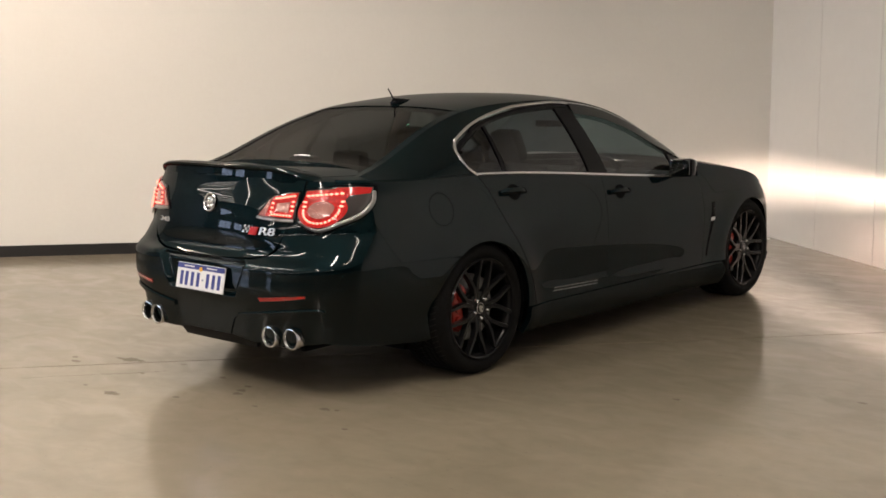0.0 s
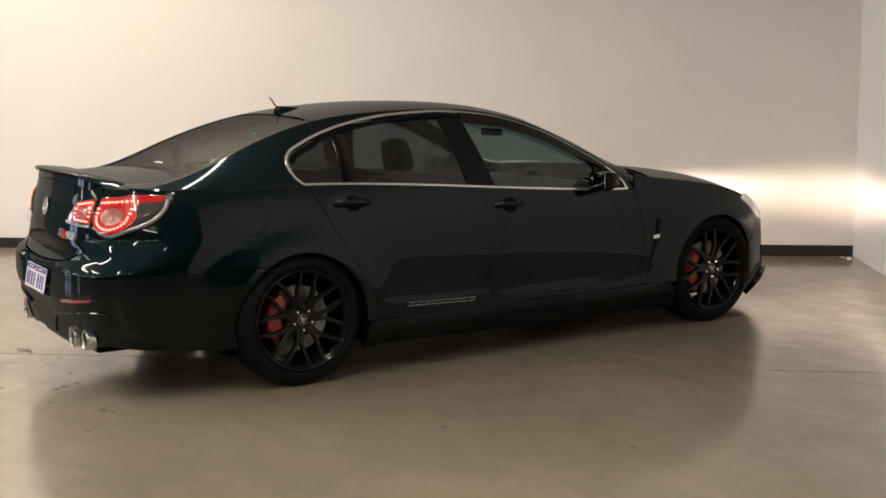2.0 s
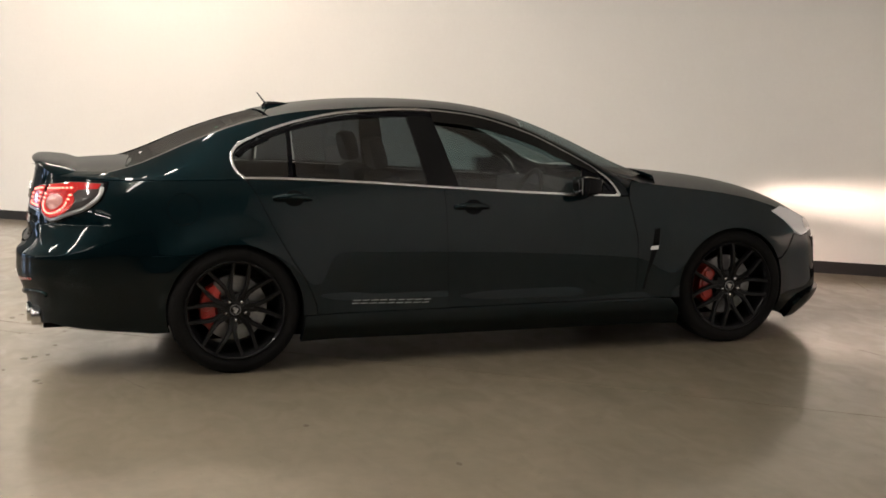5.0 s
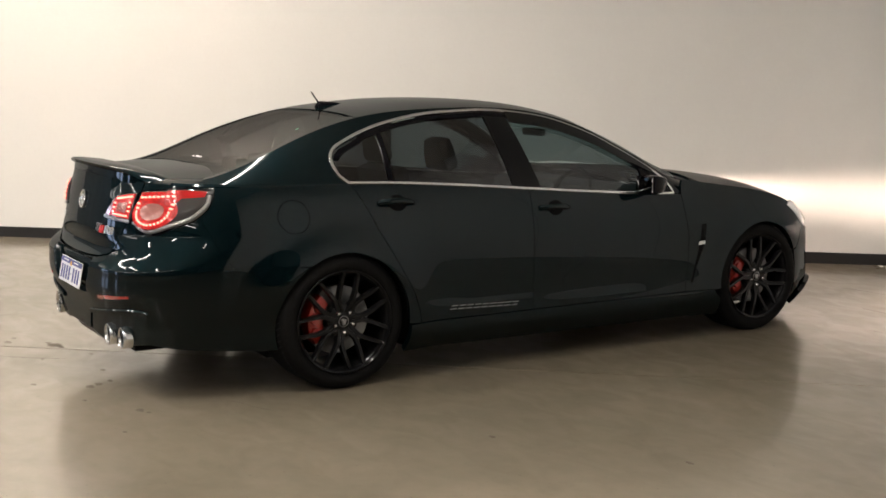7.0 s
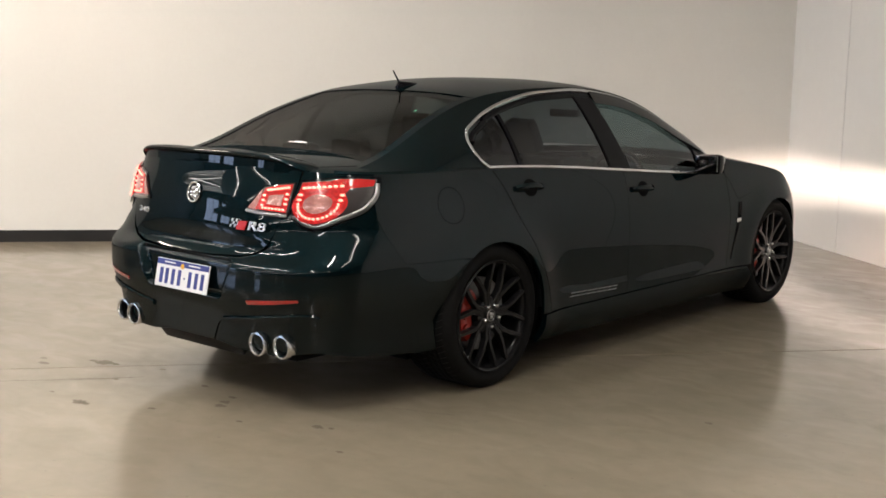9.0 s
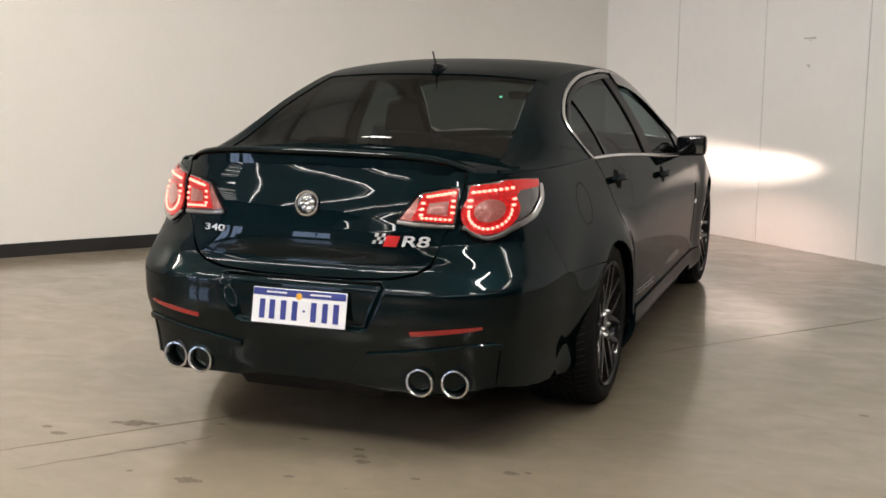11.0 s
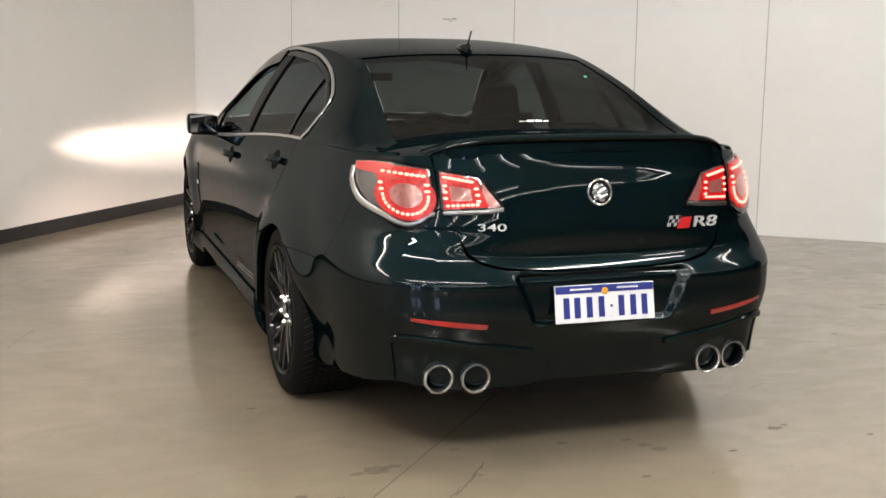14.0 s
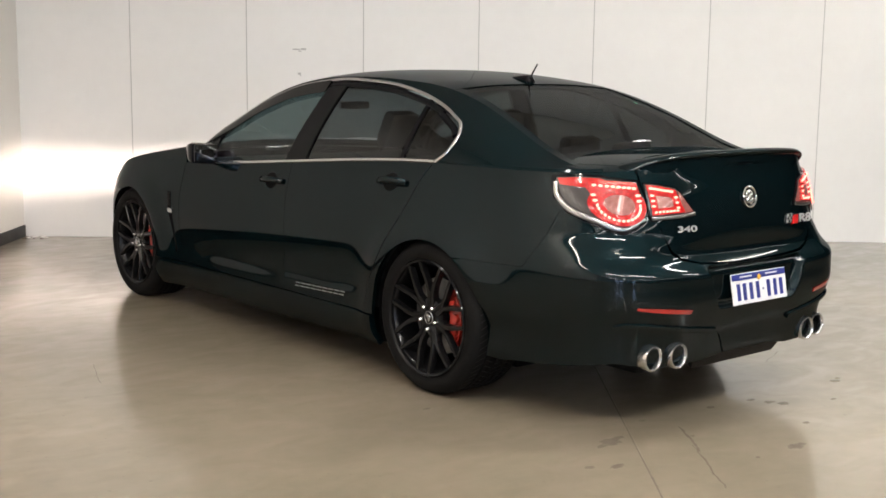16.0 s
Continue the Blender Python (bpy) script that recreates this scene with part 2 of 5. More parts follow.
lens_optics(RED_GLOW, 0.16, 0.46)
LAMP_SILVER = node_mat("headlamp_lens", (0.46, 0.455, 0.45), 0.22, 0.0, 0.7, emit=(1.0, 0.9, 0.85), strength=0.11)
BADGE_RED = node_mat("badge_red", (0.45, 0.012, 0.012), 0.25, 0.0, 0.8)
STICKER_WHITE = node_mat("sticker_white", (0.8, 0.8, 0.8), 0.5)
STICKER_GREEN = node_mat("sticker_green", (0.08, 0.5, 0.25), 0.5)
SHIELD = node_mat("smoked_acrylic", (0.004, 0.004, 0.004), 0.12, 0.0, 0.2, spec=0.2)
LAMP_BODY = node_mat("lamp_housing_white", (0.6, 0.6, 0.58), 0.5)
MIRROR = node_mat("darkened_mirror", (0.16, 0.165, 0.17), 0.03, 1.0)
DECAL = node_mat("silver_decal", (0.27, 0.27, 0.27), 0.4, 0.5)


def glass_mat(name, tint, graze=0.16, face=0.045):
    m = bpy.data.materials.new(name)
    m.use_nodes = True
    nt = m.node_tree
    n, l = nt.nodes, nt.links
    n.remove(n["Principled BSDF"])
    t, g, mix, f = n.new("ShaderNodeBsdfTransparent"), n.new("ShaderNodeBsdfGlossy"), n.new("ShaderNodeMixShader"), n.new("ShaderNodeLayerWeight")
    t.inputs[0].default_value = (*tint, 1)
    g.inputs["Roughness"].default_value = 0.01
    f.inputs["Blend"].default_value = 0.5
    p, sc = n.new("ShaderNodeMath"), n.new("ShaderNodeMath")
    p.operation, p.inputs[1].default_value = "POWER", 5.0
    sc.operation, sc.inputs[1].default_value, sc.inputs[2].default_value = "MULTIPLY_ADD", graze, face
    l.new(f.outputs["Facing"], p.inputs[0])
    l.new(p.outputs[0], sc.inputs[0])
    l.new(sc.outputs[0], mix.inputs[0])
    l.new(t.outputs[0], mix.inputs[1])
    l.new(g.outputs[0], mix.inputs[2])
    l.new(mix.outputs[0], n["Material Output"].inputs[0])
    return m


TINT = glass_mat("tinted_glass", (0.175, 0.196, 0.208), 0.16, 0.085)
SCREEN = glass_mat("tinted_screen_glass", (0.155, 0.170, 0.162), 0.0, 0.105)
CLEAR = glass_mat("lightly_tinted_glass", (0.30, 0.375, 0.385), 0.16, 0.085)

# ---------------------------------------------------------------- mesh helpers


def link(name, me, material, parent=None, label=""):
    me.materials.append(material)
    ob = new(name, me)
    if parent:
        ob.parent = parent
    return tagged(ob, label)


def part(name, bm, material, parent=None, label="", smooth=True):
    bmesh.ops.recalc_face_normals(bm, faces=bm.faces[:])
    me = bpy.data.meshes.new(name)
    bm.to_mesh(me)
    bm.free()
    if smooth:
        me.shade_smooth()
        me.set_sharp_from_angle(angle=radians(38))
    return link(name, me, material, parent, label)


def box(x0, x1, y0, y1, z0, z1, bm=None, bevel=0.0, m=None):
    own = bmesh.new()
    r = bmesh.ops.create_cube(own, size=1.0)
    bmesh.ops.transform(own, verts=r["verts"], matrix=Matrix.Translation(((x0 + x1) / 2, (y0 + y1) / 2, (z0 + z1) / 2)) @ Matrix.Diagonal((x1 - x0, y1 - y0, z1 - z0, 1)))
    if bevel:
        bmesh.ops.bevel(own, geom=own.edges[:], offset=bevel, segments=2, affect="EDGES", profile=0.6)
    if m:
        bmesh.ops.transform(own, verts=own.verts[:], matrix=m)
    if bm is None:
        return own
    return merge(bm, own)


def merge(bm, own):
    me = bpy.data.meshes.new("tmp")
    own.to_mesh(me)
    own.free()
    bm.from_mesh(me)
    bpy.data.meshes.remove(me)
    return bm


def lathe(profile, segs=64, axis="x", bm=None, close=False):
    """Turns (r, h) pairs about an axis."""
    bm = bm or bmesh.new()
    rings = []
    for r, h in profile:
        ring = []
        for i in range(segs):
            a = 2 * math.pi * i / segs
            c, s = r * math.cos(a), r * math.sin(a)
            ring.append(bm.verts.new((h, c, s) if axis == "x" else ((c, h, s) if axis == "y" else (c, s, h))))
        rings.append(ring)
    pairs = list(zip(rings, rings[1:])) + ([(rings[-1], rings[0])] if close else [])
    for p, q in pairs:
        for i in range(segs):
            j = (i + 1) % segs
            bm.faces.new((p[i], p[j], q[j], q[i]))
    if not close:
        for ring, (r, h) in ((rings[0], profile[0]), (rings[-1], profile[-1])):
            if r > 0:
                bm.faces.new(ring)
    return bm


def tube(points, radius, bm=None, segs=8, closed=False, flat=1.0, normals=None):
    """A rod along points; flat squashes it along the given normals."""
    bm = bm or bmesh.new()
    pts = [Vector(p) for p in points]
    n = len(pts)
    rings = []
    for i, p in enumerate(pts):
        a, b = (pts[(i - 1) % n], pts[(i + 1) % n]) if closed else (pts[max(i - 1, 0)], pts[min(i + 1, n - 1)])
        d = (b - a).normalized()
        up = Vector(normals[i]) if normals is not None else (Vector((0, 0, 1)) if abs(d.z) < 0.9 else Vector((1, 0, 0)))
        side = d.cross(up).normalized()
        up = side.cross(d).normalized()
        rr = radius[i] if isinstance(radius, (list, tuple)) else radius
        rings.append([bm.verts.new(p + rr * (side * math.cos(t) + up * math.sin(t) * flat)) for t in (2 * math.pi * k / segs for k in range(segs))])
    for i in range(n if closed else n - 1):
        p, q = rings[i], rings[(i + 1) % n]
        for k in range(segs):
            bm.faces.new((p[k], p[(k + 1) % segs], q[(k + 1) % segs], q[k]))
    if not closed:
        bm.faces.new(rings[0])
        bm.faces.new(rings[-1])
    return bm


class Spline:
    """A natural cubic spline through (x, y) pairs, straight beyond its ends."""

    def __init__(self, *pairs):
        p = sorted(pairs)
        self.x, self.y = np.array([a for a, _ in p], float), np.array([b for _, b in p], float)
        n, h = len(p), np.diff(self.x)
        m, r = np.eye(n), np.zeros(n)
        for i in range(1, n - 1):
            m[i, i - 1:i + 2] = h[i - 1], 2 * (h[i - 1] + h[i]), h[i]
            r[i] = 6 * ((self.y[i + 1] - self.y[i]) / h[i] - (self.y[i] - self.y[i - 1]) / h[i - 1])
        self.m, self.h = np.linalg.solve(m, r), h

    def __call__(self, x):
        x = np.asarray(x, float)
        i = np.clip(np.searchsorted(self.x, x) - 1, 0, len(self.h) - 1)
        c = np.clip(x, self.x[0], self.x[-1])
        h, a, b = self.h[i], self.x[i + 1] - c, c - self.x[i]
        y = (self.m[i] * a**3 + self.m[i + 1] * b**3) / (6 * h) + (self.y[i] / h - self.m[i] * h / 6) * a + (self.y[i + 1] / h - self.m[i + 1] * h / 6) * b
        s0 = (self.y[1] - self.y[0]) / self.h[0] - self.h[0] * self.m[1] / 6
        s1 = (self.y[-1] - self.y[-2]) / self.h[-1] + self.h[-1] * self.m[-2] / 6
        return y + np.minimum(x - self.x[0], 0) * s0 + np.maximum(x - self.x[-1], 0) * s1


def smooth(pts, n=8, closed=False):
    """A rounded line through 2D points (Catmull-Rom)."""
    p = [np.array(q, float) for q in pts]
    k = len(p)
    out = []
    for i in range(k if closed else k - 1):
        a, b, c, d = (p[(i + j) % k] if closed else p[min(max(i + j, 0), k - 1)] for j in (-1, 0, 1, 2))
        for t in np.arange(n) / n:
            out.append(tuple(0.5 * (2 * b + (c - a) * t + (2 * a - 5 * b + 4 * c - d) * t * t + (3 * b - a - 3 * c + d) * t**3)))
    return out if closed else out + [tuple(p[-1])]


def arc(cx, cy, r, a0, a1, n=24):
    return [(cx + r * math.cos(radians(a)), cy + r * math.sin(radians(a))) for a in np.linspace(a0, a1, n)]


def normals_of(fn, u, v, s):
    e = 0.0015
    p = fn(u, v)
    n = np.cross(fn(u + e, v) - fn(u - e, v), fn(u, v + e) - fn(u, v - e))
    n /= np.linalg.norm(n, axis=1)[:, None] + 1e-12
    c = np.stack([0 * u, np.clip(p[:, 1], 0.0, 2.7), 0 * u + 0.55], 1)
    n *= np.sign((n * (p - c)).sum(1))[:, None]
    return p, n


def skin(name, poly, fn, material, parent, step=(0.04, 0.03), thick=0.018, off=0.0, s=1, label="", bulge=0.0):
    """A panel: the 2D outline poly laid on the surface fn(u, v), with an edge turned inwards. s = -1 mirrors it."""
    pts = [q for i, q in enumerate(poly) if math.dist(q, poly[i - 1]) > 1e-4]
    line = []
    for a, b in zip(pts, pts[1:] + pts[:1]):
        k = max(1, math.ceil(max(abs(b[0] - a[0]) / step[0], abs(b[1] - a[1]) / step[1])))
        line += [(a[0] + (b[0] - a[0]) * i / k, a[1] + (b[1] - a[1]) * i / k) for i in range(k)]
    edge = np.array(line, float)
    (u0, v0), (u1, v1) = edge.min(0), edge.max(0)
    gu, gv = np.meshgrid(np.linspace(u0, u1, max(2, math.ceil((u1 - u0) / step[0]) + 1)), np.linspace(v0, v1, max(2, math.ceil((v1 - v0) / step[1]) + 1)))
    grid = np.stack([gu.ravel(), gv.ravel()], 1)
    inside = np.zeros(len(grid), bool)
    for (xa, ya), (xb, yb) in zip(pts, pts[1:] + pts[:1]):
        if ya != yb:
            cross = (ya > grid[:, 1]) != (yb > grid[:, 1])
            inside ^= cross & (grid[:, 0] < (xb - xa) * (grid[:, 1] - ya) / (yb - ya) + xa)
    grid = grid[inside]
    clear = np.array([(((edge - g) / np.array(step)) ** 2).sum(1).min() > 0.16 for g in grid], bool) if len(grid) else inside[:0]
    grid = grid[clear] if len(grid) else grid
    k = len(line)
    flat = [Vector(q) for q in line] + [Vector(q) for q in grid.tolist()]
    out, _, cells, *_ = delaunay_2d_cdt(flat, [(i, (i + 1) % k) for i in range(k)], [], 1, 1e-6)
    uv = np.array([tuple(q) for q in out])
    faces = [list(c) for c in cells]
    uses = collections.Counter(tuple(sorted((f[i], f[i - 1]))) for f in faces for i in range(len(f)))
    rim = [e for e, c in uses.items() if c == 1]
    p, n = normals_of(fn, uv[:, 0], uv[:, 1], s)
    if bulge:
        d = np.sqrt(((uv[:, None] - edge[None]) ** 2).sum(-1)).min(1)
        p = p + n * (bulge * np.clip(d / 0.03, 0, 1) ** 0.5)[:, None]
    p = p + n * off
    a, b, c = (p[[f[i] for f in faces]] for i in (0, 1, 2))
    flip = (np.cross(b - a, c - a) * n[[f[0] for f in faces]]).sum() < 0
    if flip:
        faces = [f[::-1] for f in faces]
    verts, k = p.tolist(), len(p)
    if thick:
        for i, j in rim:
            verts += [p[i].tolist(), p[j].tolist(), (p[j] - n[j] * thick).tolist(), (p[i] - n[i] * thick).tolist()]
            faces.append([k, k + 1, k + 2, k + 3])
            k += 4
    nn = n.copy()
    if s < 0:
        verts = [(-x, y, z) for x, y, z in verts]
        faces = [f[::-1] for f in faces]
        nn[:, 0] *= -1
    me = bpy.data.meshes.new(name)
    me.from_pydata(verts, [], faces)
    me.shade_smooth()
    zero = (0.0, 0.0, 0.0)
    count = len(p)
    me.normals_split_custom_set([tuple(nn[l.vertex_index]) if l.vertex_index < count and not bulge else zero for l in me.loops])
    return link(name, me, material, parent, label)


def strip(name, near, far, fn, material, parent, s=1, n=8, thick=0.018, label=""):
    """A panel between two 2D lines of equal length on the surface fn."""
    a, b = np.array(near, float), np.array(far, float)
    m = len(a)
    uv = np.concatenate([a + (b - a) * k / n for k in range(n + 1)])
    p, nn = normals_of(fn, uv[:, 0], uv[:, 1], s)
    faces = [(k * m + i, k * m + i + 1, (k + 1) * m + i + 1, (k + 1) * m + i) for k in range(n) for i in range(m - 1)]
    f0 = faces[len(faces) // 2]
    if np.dot(np.cross(p[f0[1]] - p[f0[0]], p[f0[2]] - p[f0[0]]), nn[f0[0]]) < 0:
        faces = [f[::-1] for f in faces]
    verts, k = p.tolist(), len(p)
    for row in (range(m), range(n * m, n * m + m)):
        for i in list(row)[:-1]:
            verts += [p[i].tolist(), p[i + 1].tolist(), (p[i + 1] - nn[i + 1] * thick).tolist(), (p[i] - nn[i] * thick).tolist()]
            faces.append((k, k + 1, k + 2, k + 3))
            k += 4
    if s < 0:
        verts = [(-x, y, z) for x, y, z in verts]
        faces = [f[::-1] for f in faces]
        nn[:, 0] *= -1
    me = bpy.data.meshes.new(name)
    me.from_pydata(verts, [], faces)
    me.shade_smooth()
    count = len(p)
    me.normals_split_custom_set([tuple(nn[l.vertex_index]) if l.vertex_index < count else (0.0, 0.0, 0.0) for l in me.loops])
    return link(name, me, material, parent, label)


def trim(name, curve2d, fn, radius, material, parent, off=0.0, s=1, closed=False, flat=0.6, label="", segs=8):
    """A rod along a 2D curve that lies on the surface fn."""
    uv = np.array(curve2d, float)
    p, n = normals_of(fn, uv[:, 0], uv[:, 1], s)
    p = p + n * off
    if s < 0:
        p[:, 0] *= -1
        n[:, 0] *= -1
    return part(name, tube(p.tolist(), radius, closed=closed, flat=flat, normals=n.tolist(), segs=segs), material, parent, label)


# ---------------------------------------------------------------- the room


def slab(name, material, corners, z0, z1, label="", category=""):
    """An upright or lying block over a plan outline."""
    bm = bmesh.new()
    lo = [bm.verts.new((c.x, c.y, z0)) for c in corners]
    hi = [bm.verts.new((c.x, c.y, z1)) for c in corners]
    k = len(corners)
    bm.faces.new(lo), bm.faces.new(hi)
    for i in range(k):
        bm.faces.new((lo[i], lo[(i + 1) % k], hi[(i + 1) % k], hi[i]))
    return tagged(part(name, bm, material, None, label, smooth=False), category=category, kind="structure")


ROOM_B, ROOM_A, END_B = 17.0, 27.0, 9.05
floor = slab("floor", SOIL, [plan(-0.3, -0.3), plan(ROOM_B + .3, -4.3), plan(ROOM_B + .3, ROOM_A + .3), plan(-0.3, ROOM_A + .3)], -0.20, -0.0020, "grey polished concrete warehouse floor with a sawn joint", "floor")


def floor_bay(b0, b1):
    ob = slab("floor_bay", CONCRETE, [plan(b0, -4.2), plan(b1, -4.2), plan(b1, ROOM_A + .2), plan(b0, ROOM_A + .2)], -0.05, 0.0)
    del ob["kind"]
    ob.parent = floor


floor_bay(-0.25, 4.2840), floor_bay(4.2920, ROOM_B + .2)
wall_a = slab("wall_west", PLASTER, [plan(0, -0.15), plan(-0.15, -0.15), plan(-0.15, 12.0), plan(0, 12.0)], 0, CEIL, "plain off-white painted wall above black skirting", "wall")
# Unseen stretch, made greyer than the plaster to dim the bumper's reflection.
slab("wall_west_far", UNSEEN_GREY, [plan(0, 12.0), plan(-0.15, 12.0), plan(-0.15, ROOM_A), plan(0, ROOM_A)], 0, CEIL, "unseen grey wall past the plain one, added to dim reflections", "wall")
baseboard = slab("baseboard", SKIRTING_BLACK, [plan(0, 0.004), plan(0.012, 0.004), plan(0.012, 11.9), plan(0, 11.9)], 0, 0.097, "black skirting board along the plain wall", "baseboard")
wall_b = slab("wall_north", JOINT_GREY, [plan(0.0, -0.005), plan(END_B, -0.005), plan(END_B, -0.15), plan(0.0, -0.15)], 0, CEIL, "white coated panel wall with upright joints", "wall")
SEAMS = [0.0, 0.926, 1.888, 2.859, 3.824, 4.79, 5.769, 6.74, 7.71, 8.68, 9.05]
for s0, s1 in zip(SEAMS, SEAMS[1:]):
    m = Matrix.Translation(CORNER) @ pose(0, 0, 0, 0, 0, -37.92)
    g0 = 0.0 if s0 == 0 else 0.004
    ob = part("wall_panel", box(s0 + g0, s1 - 0.004, 0.0, 0.0046, 0.0, CEIL, bevel=0.0015, m=m), PANEL_WHITE, wall_b, smooth=False)
# Unseen walls added to close the room round the reflections.
slab("wall_east", UNSEEN_DARK, [plan(END_B, -4.0), plan(END_B, -0.16), plan(END_B - .15, -0.16), plan(END_B - .15, -4.0)], 0, CEIL, "unseen dark return wall, added past the panels", "wall")
slab("wall_back", UNSEEN_DARK, [plan(END_B - .15, -4.15), plan(ROOM_B, -4.15), plan(ROOM_B, -4.0), plan(END_B - .15, -4.0)], 0, CEIL, "unseen dark far wall, added to close the room", "wall")
slab("wall_side", UNSEEN_DARK, [plan(ROOM_B, -4.15), plan(ROOM_B + .15, -4.15), plan(ROOM_B + .15, ROOM_A + .15), plan(ROOM_B, ROOM_A + .15)], 0, CEIL, "unseen dark side wall, added to close the room", "wall")
slab("wall_south", UNSEEN_GREY, [plan(0, ROOM_A), plan(ROOM_B, ROOM_A), plan(ROOM_B, ROOM_A + .15), plan(-0.15, ROOM_A + .15)], 0, CEIL, "unseen grey rear wall, added to close the room", "wall")
slab("ceiling", CEILING, [plan(-0.2, -4.2), plan(ROOM_B + .2, -4.2), plan(ROOM_B + .2, ROOM_A + .2), plan(-0.2, ROOM_A + .2)], CEIL, CEIL + 0.15, "pale sheet ceiling of the hall", "ceiling")

# ---------------------------------------------------------------- the car: surfaces
# x to the car's right, y forward from the rear axle, z up.
HUB_Z, AXLE, ARCH = 0.336, 2.915, 0.355
W_Z = Spline((0.10, 0.80), (0.16, 0.845), (0.22, 0.882), (0.30, 0.889), (0.38, 0.888), (0.48, 0.8925), (0.62, 0.898), (0.74, 0.893), (0.84, 0.878), (0.92, 0.858), (1.0, 0.828), (1.08, 0.79))
TAPER = Spline((-1.1, 0.90), (-0.35, 0.948), (0.25, 0.982), (1.2, 1.0), (2.2, 0.998), (2.9, 0.972), (3.3, 0.922), (3.9, 0.81))
TAPER_LOW = Spline((-1.1, 0.918), (-0.35, 0.964), (0.25, 0.994), (1.2, 1.0), (2.2, 0.998), (2.9, 0.985), (3.3, 0.955), (3.9, 0.90))
BELT = Spline((-1.10, 1.052), (-0.9, 1.040), (-0.63, 1.026), (0.10, 1.018), (1.1, 0.958), (2.2, 0.888), (2.7, 0.866), (3.1, 0.806), (3.4, 0.735), (3.7, 0.655), (3.9, 0.60))
Y_REAR = Spline((0.14, -0.97), (0.26, -1.045), (0.36, -1.066), (0.44, -1.085), (0.52, -1.110), (0.60, -1.108), (0.645, -1.098), (0.685, -1.052), (0.75, -1.045), (0.86, -1.037), (0.94, -1.023), (1.0, -1.007), (1.06, -0.996), (1.1, -0.99))
Y_FRONT = Spline((0.08, 3.67), (0.2, 3.81), (0.4, 3.83), (0.55, 3.805), (0.70, 3.72), (0.85, 3.52), (1.0, 3.38))


def body_x(y, z):
    """Half the car's width at y, z."""
    h = np.clip((z - 0.62) / 0.32, 0, 1)
    h = h * h * (3 - 2 * h)
    w = W_Z(z) * (TAPER(y) * h + TAPER_LOW(y) * (1 - h))
    for hy in (0.0, AXLE):
        r = np.hypot(y - hy, z - HUB_Z)
        fade = 1 - 0.8 * np.clip((0.55 - z) / 0.2, 0, 1) * np.clip((0.02 - y) / 0.34, 0, 1) if hy == 0 else 1.0
        w = w + (0.044 if hy == 0 else 0.032) * np.exp(-((r - 0.36) / 0.13) ** 2) * np.clip((0.95 - z) / 0.3, 0, 1) * fade
    wedge = 0.12 + 0.88 * np.clip((2.34 - y) / 1.5, 0, 1)
    ledge = np.clip((0.426 - 0.034 * y - z) / (0.034 * wedge), 0, 1)
    w = w + 0.0055 * wedge * ledge * ledge * (3 - 2 * ledge) * np.clip((y - 0.42) / 0.20, 0, 1) * np.clip((2.50 - y) / 0.2, 0, 1)
    tuck = np.clip((0.58 - z) / 0.30, 0, 1) * np.clip((0.02 - y) / 0.36, 0, 1)
    w = w - (0.018 + 0.002 * np.clip((-0.55 - y) / 0.35, 0, 1)) * tuck * tuck * (3 - 2 * tuck)
    under = np.maximum(0.495 + 0.14 * (np.minimum(y, -0.30) + 0.36) - z, 0)
    on, off = np.clip((-0.24 - y) / 0.30, 0, 1), np.clip((y + 1.0) / 0.34, 0, 1)
    w = w - 0.13 * (np.sqrt(under * under + 4e-4) - 0.02) * on * on * (3 - 2 * on) * off * off * (3 - 2 * off)
    t = np.clip((-0.35 - y) / (-0.35 - Y_REAR(z)), 0, 1)
    e = np.clip((0.80 - z) / 0.14, 0, 1)
    e = 3 + 1.1 * e * e * (3 - 2 * e)
    w = w * (1 - t**e) ** (1 / e)
    t = np.clip((y - 2.95) / (Y_FRONT(z) - 2.95), 0, 1)
    return w * (1 - t**2.6) ** (1 / 2.6)


def side(y, z):
    y, z = np.asarray(y, float), np.asarray(z, float)
    return np.stack([body_x(y, z), y, z], -1)


def solve(f, lo, hi, target):
    """The point between lo and hi at which the rising f meets target."""
    lo, hi = lo.copy(), hi.copy()
    for _ in range(44):
        mid = (lo + hi) / 2
        up = f(mid) < target
        lo, hi = np.where(up, mid, lo), np.where(up, hi, mid)
    return (lo + hi) / 2


def tail(u, z):
    """The rear and sides, unrolled: u = 0 at the tail's middle, to the right positive."""
    u, z = np.asarray(u, float), np.asarray(z, float)
    a, yr = np.abs(u), Y_REAR(z)
    y = solve(lambda q: body_x(q, z) + q - yr, yr + 1e-9, 0 * z + 1.5, a)
    return np.stack([np.sign(u) * body_x(y, z), y, z], -1)


def nose(u, z):
    u, z = np.asarray(u, float), np.asarray(z, float)
    a, yf = np.abs(u), Y_FRONT(z)
    d = solve(lambda q: body_x(yf - q, z) + q, 0 * z + 1e-9, 0 * z + 1.5, a)
    y = yf - d
    return np.stack([np.sign(u) * body_x(y, z), y, z], -1)


def ts(y, z):
    """Tail coordinates of a place given from the side."""
    return (float(body_x(y, z) + y - Y_REAR(z)), z)


def tx(x, z):
    """Tail coordinates of a place given from behind."""
    yr = float(Y_REAR(z))
    y = solve(lambda q: body_x(q, np.float64(z)), np.array(yr), np.array(-0.30), np.array(abs(x)))
    return (math.copysign(abs(x) + float(y) - yr, x), z)


def ns(y, z):
    return (float(body_x(y, z) + Y_FRONT(z) - y), z)


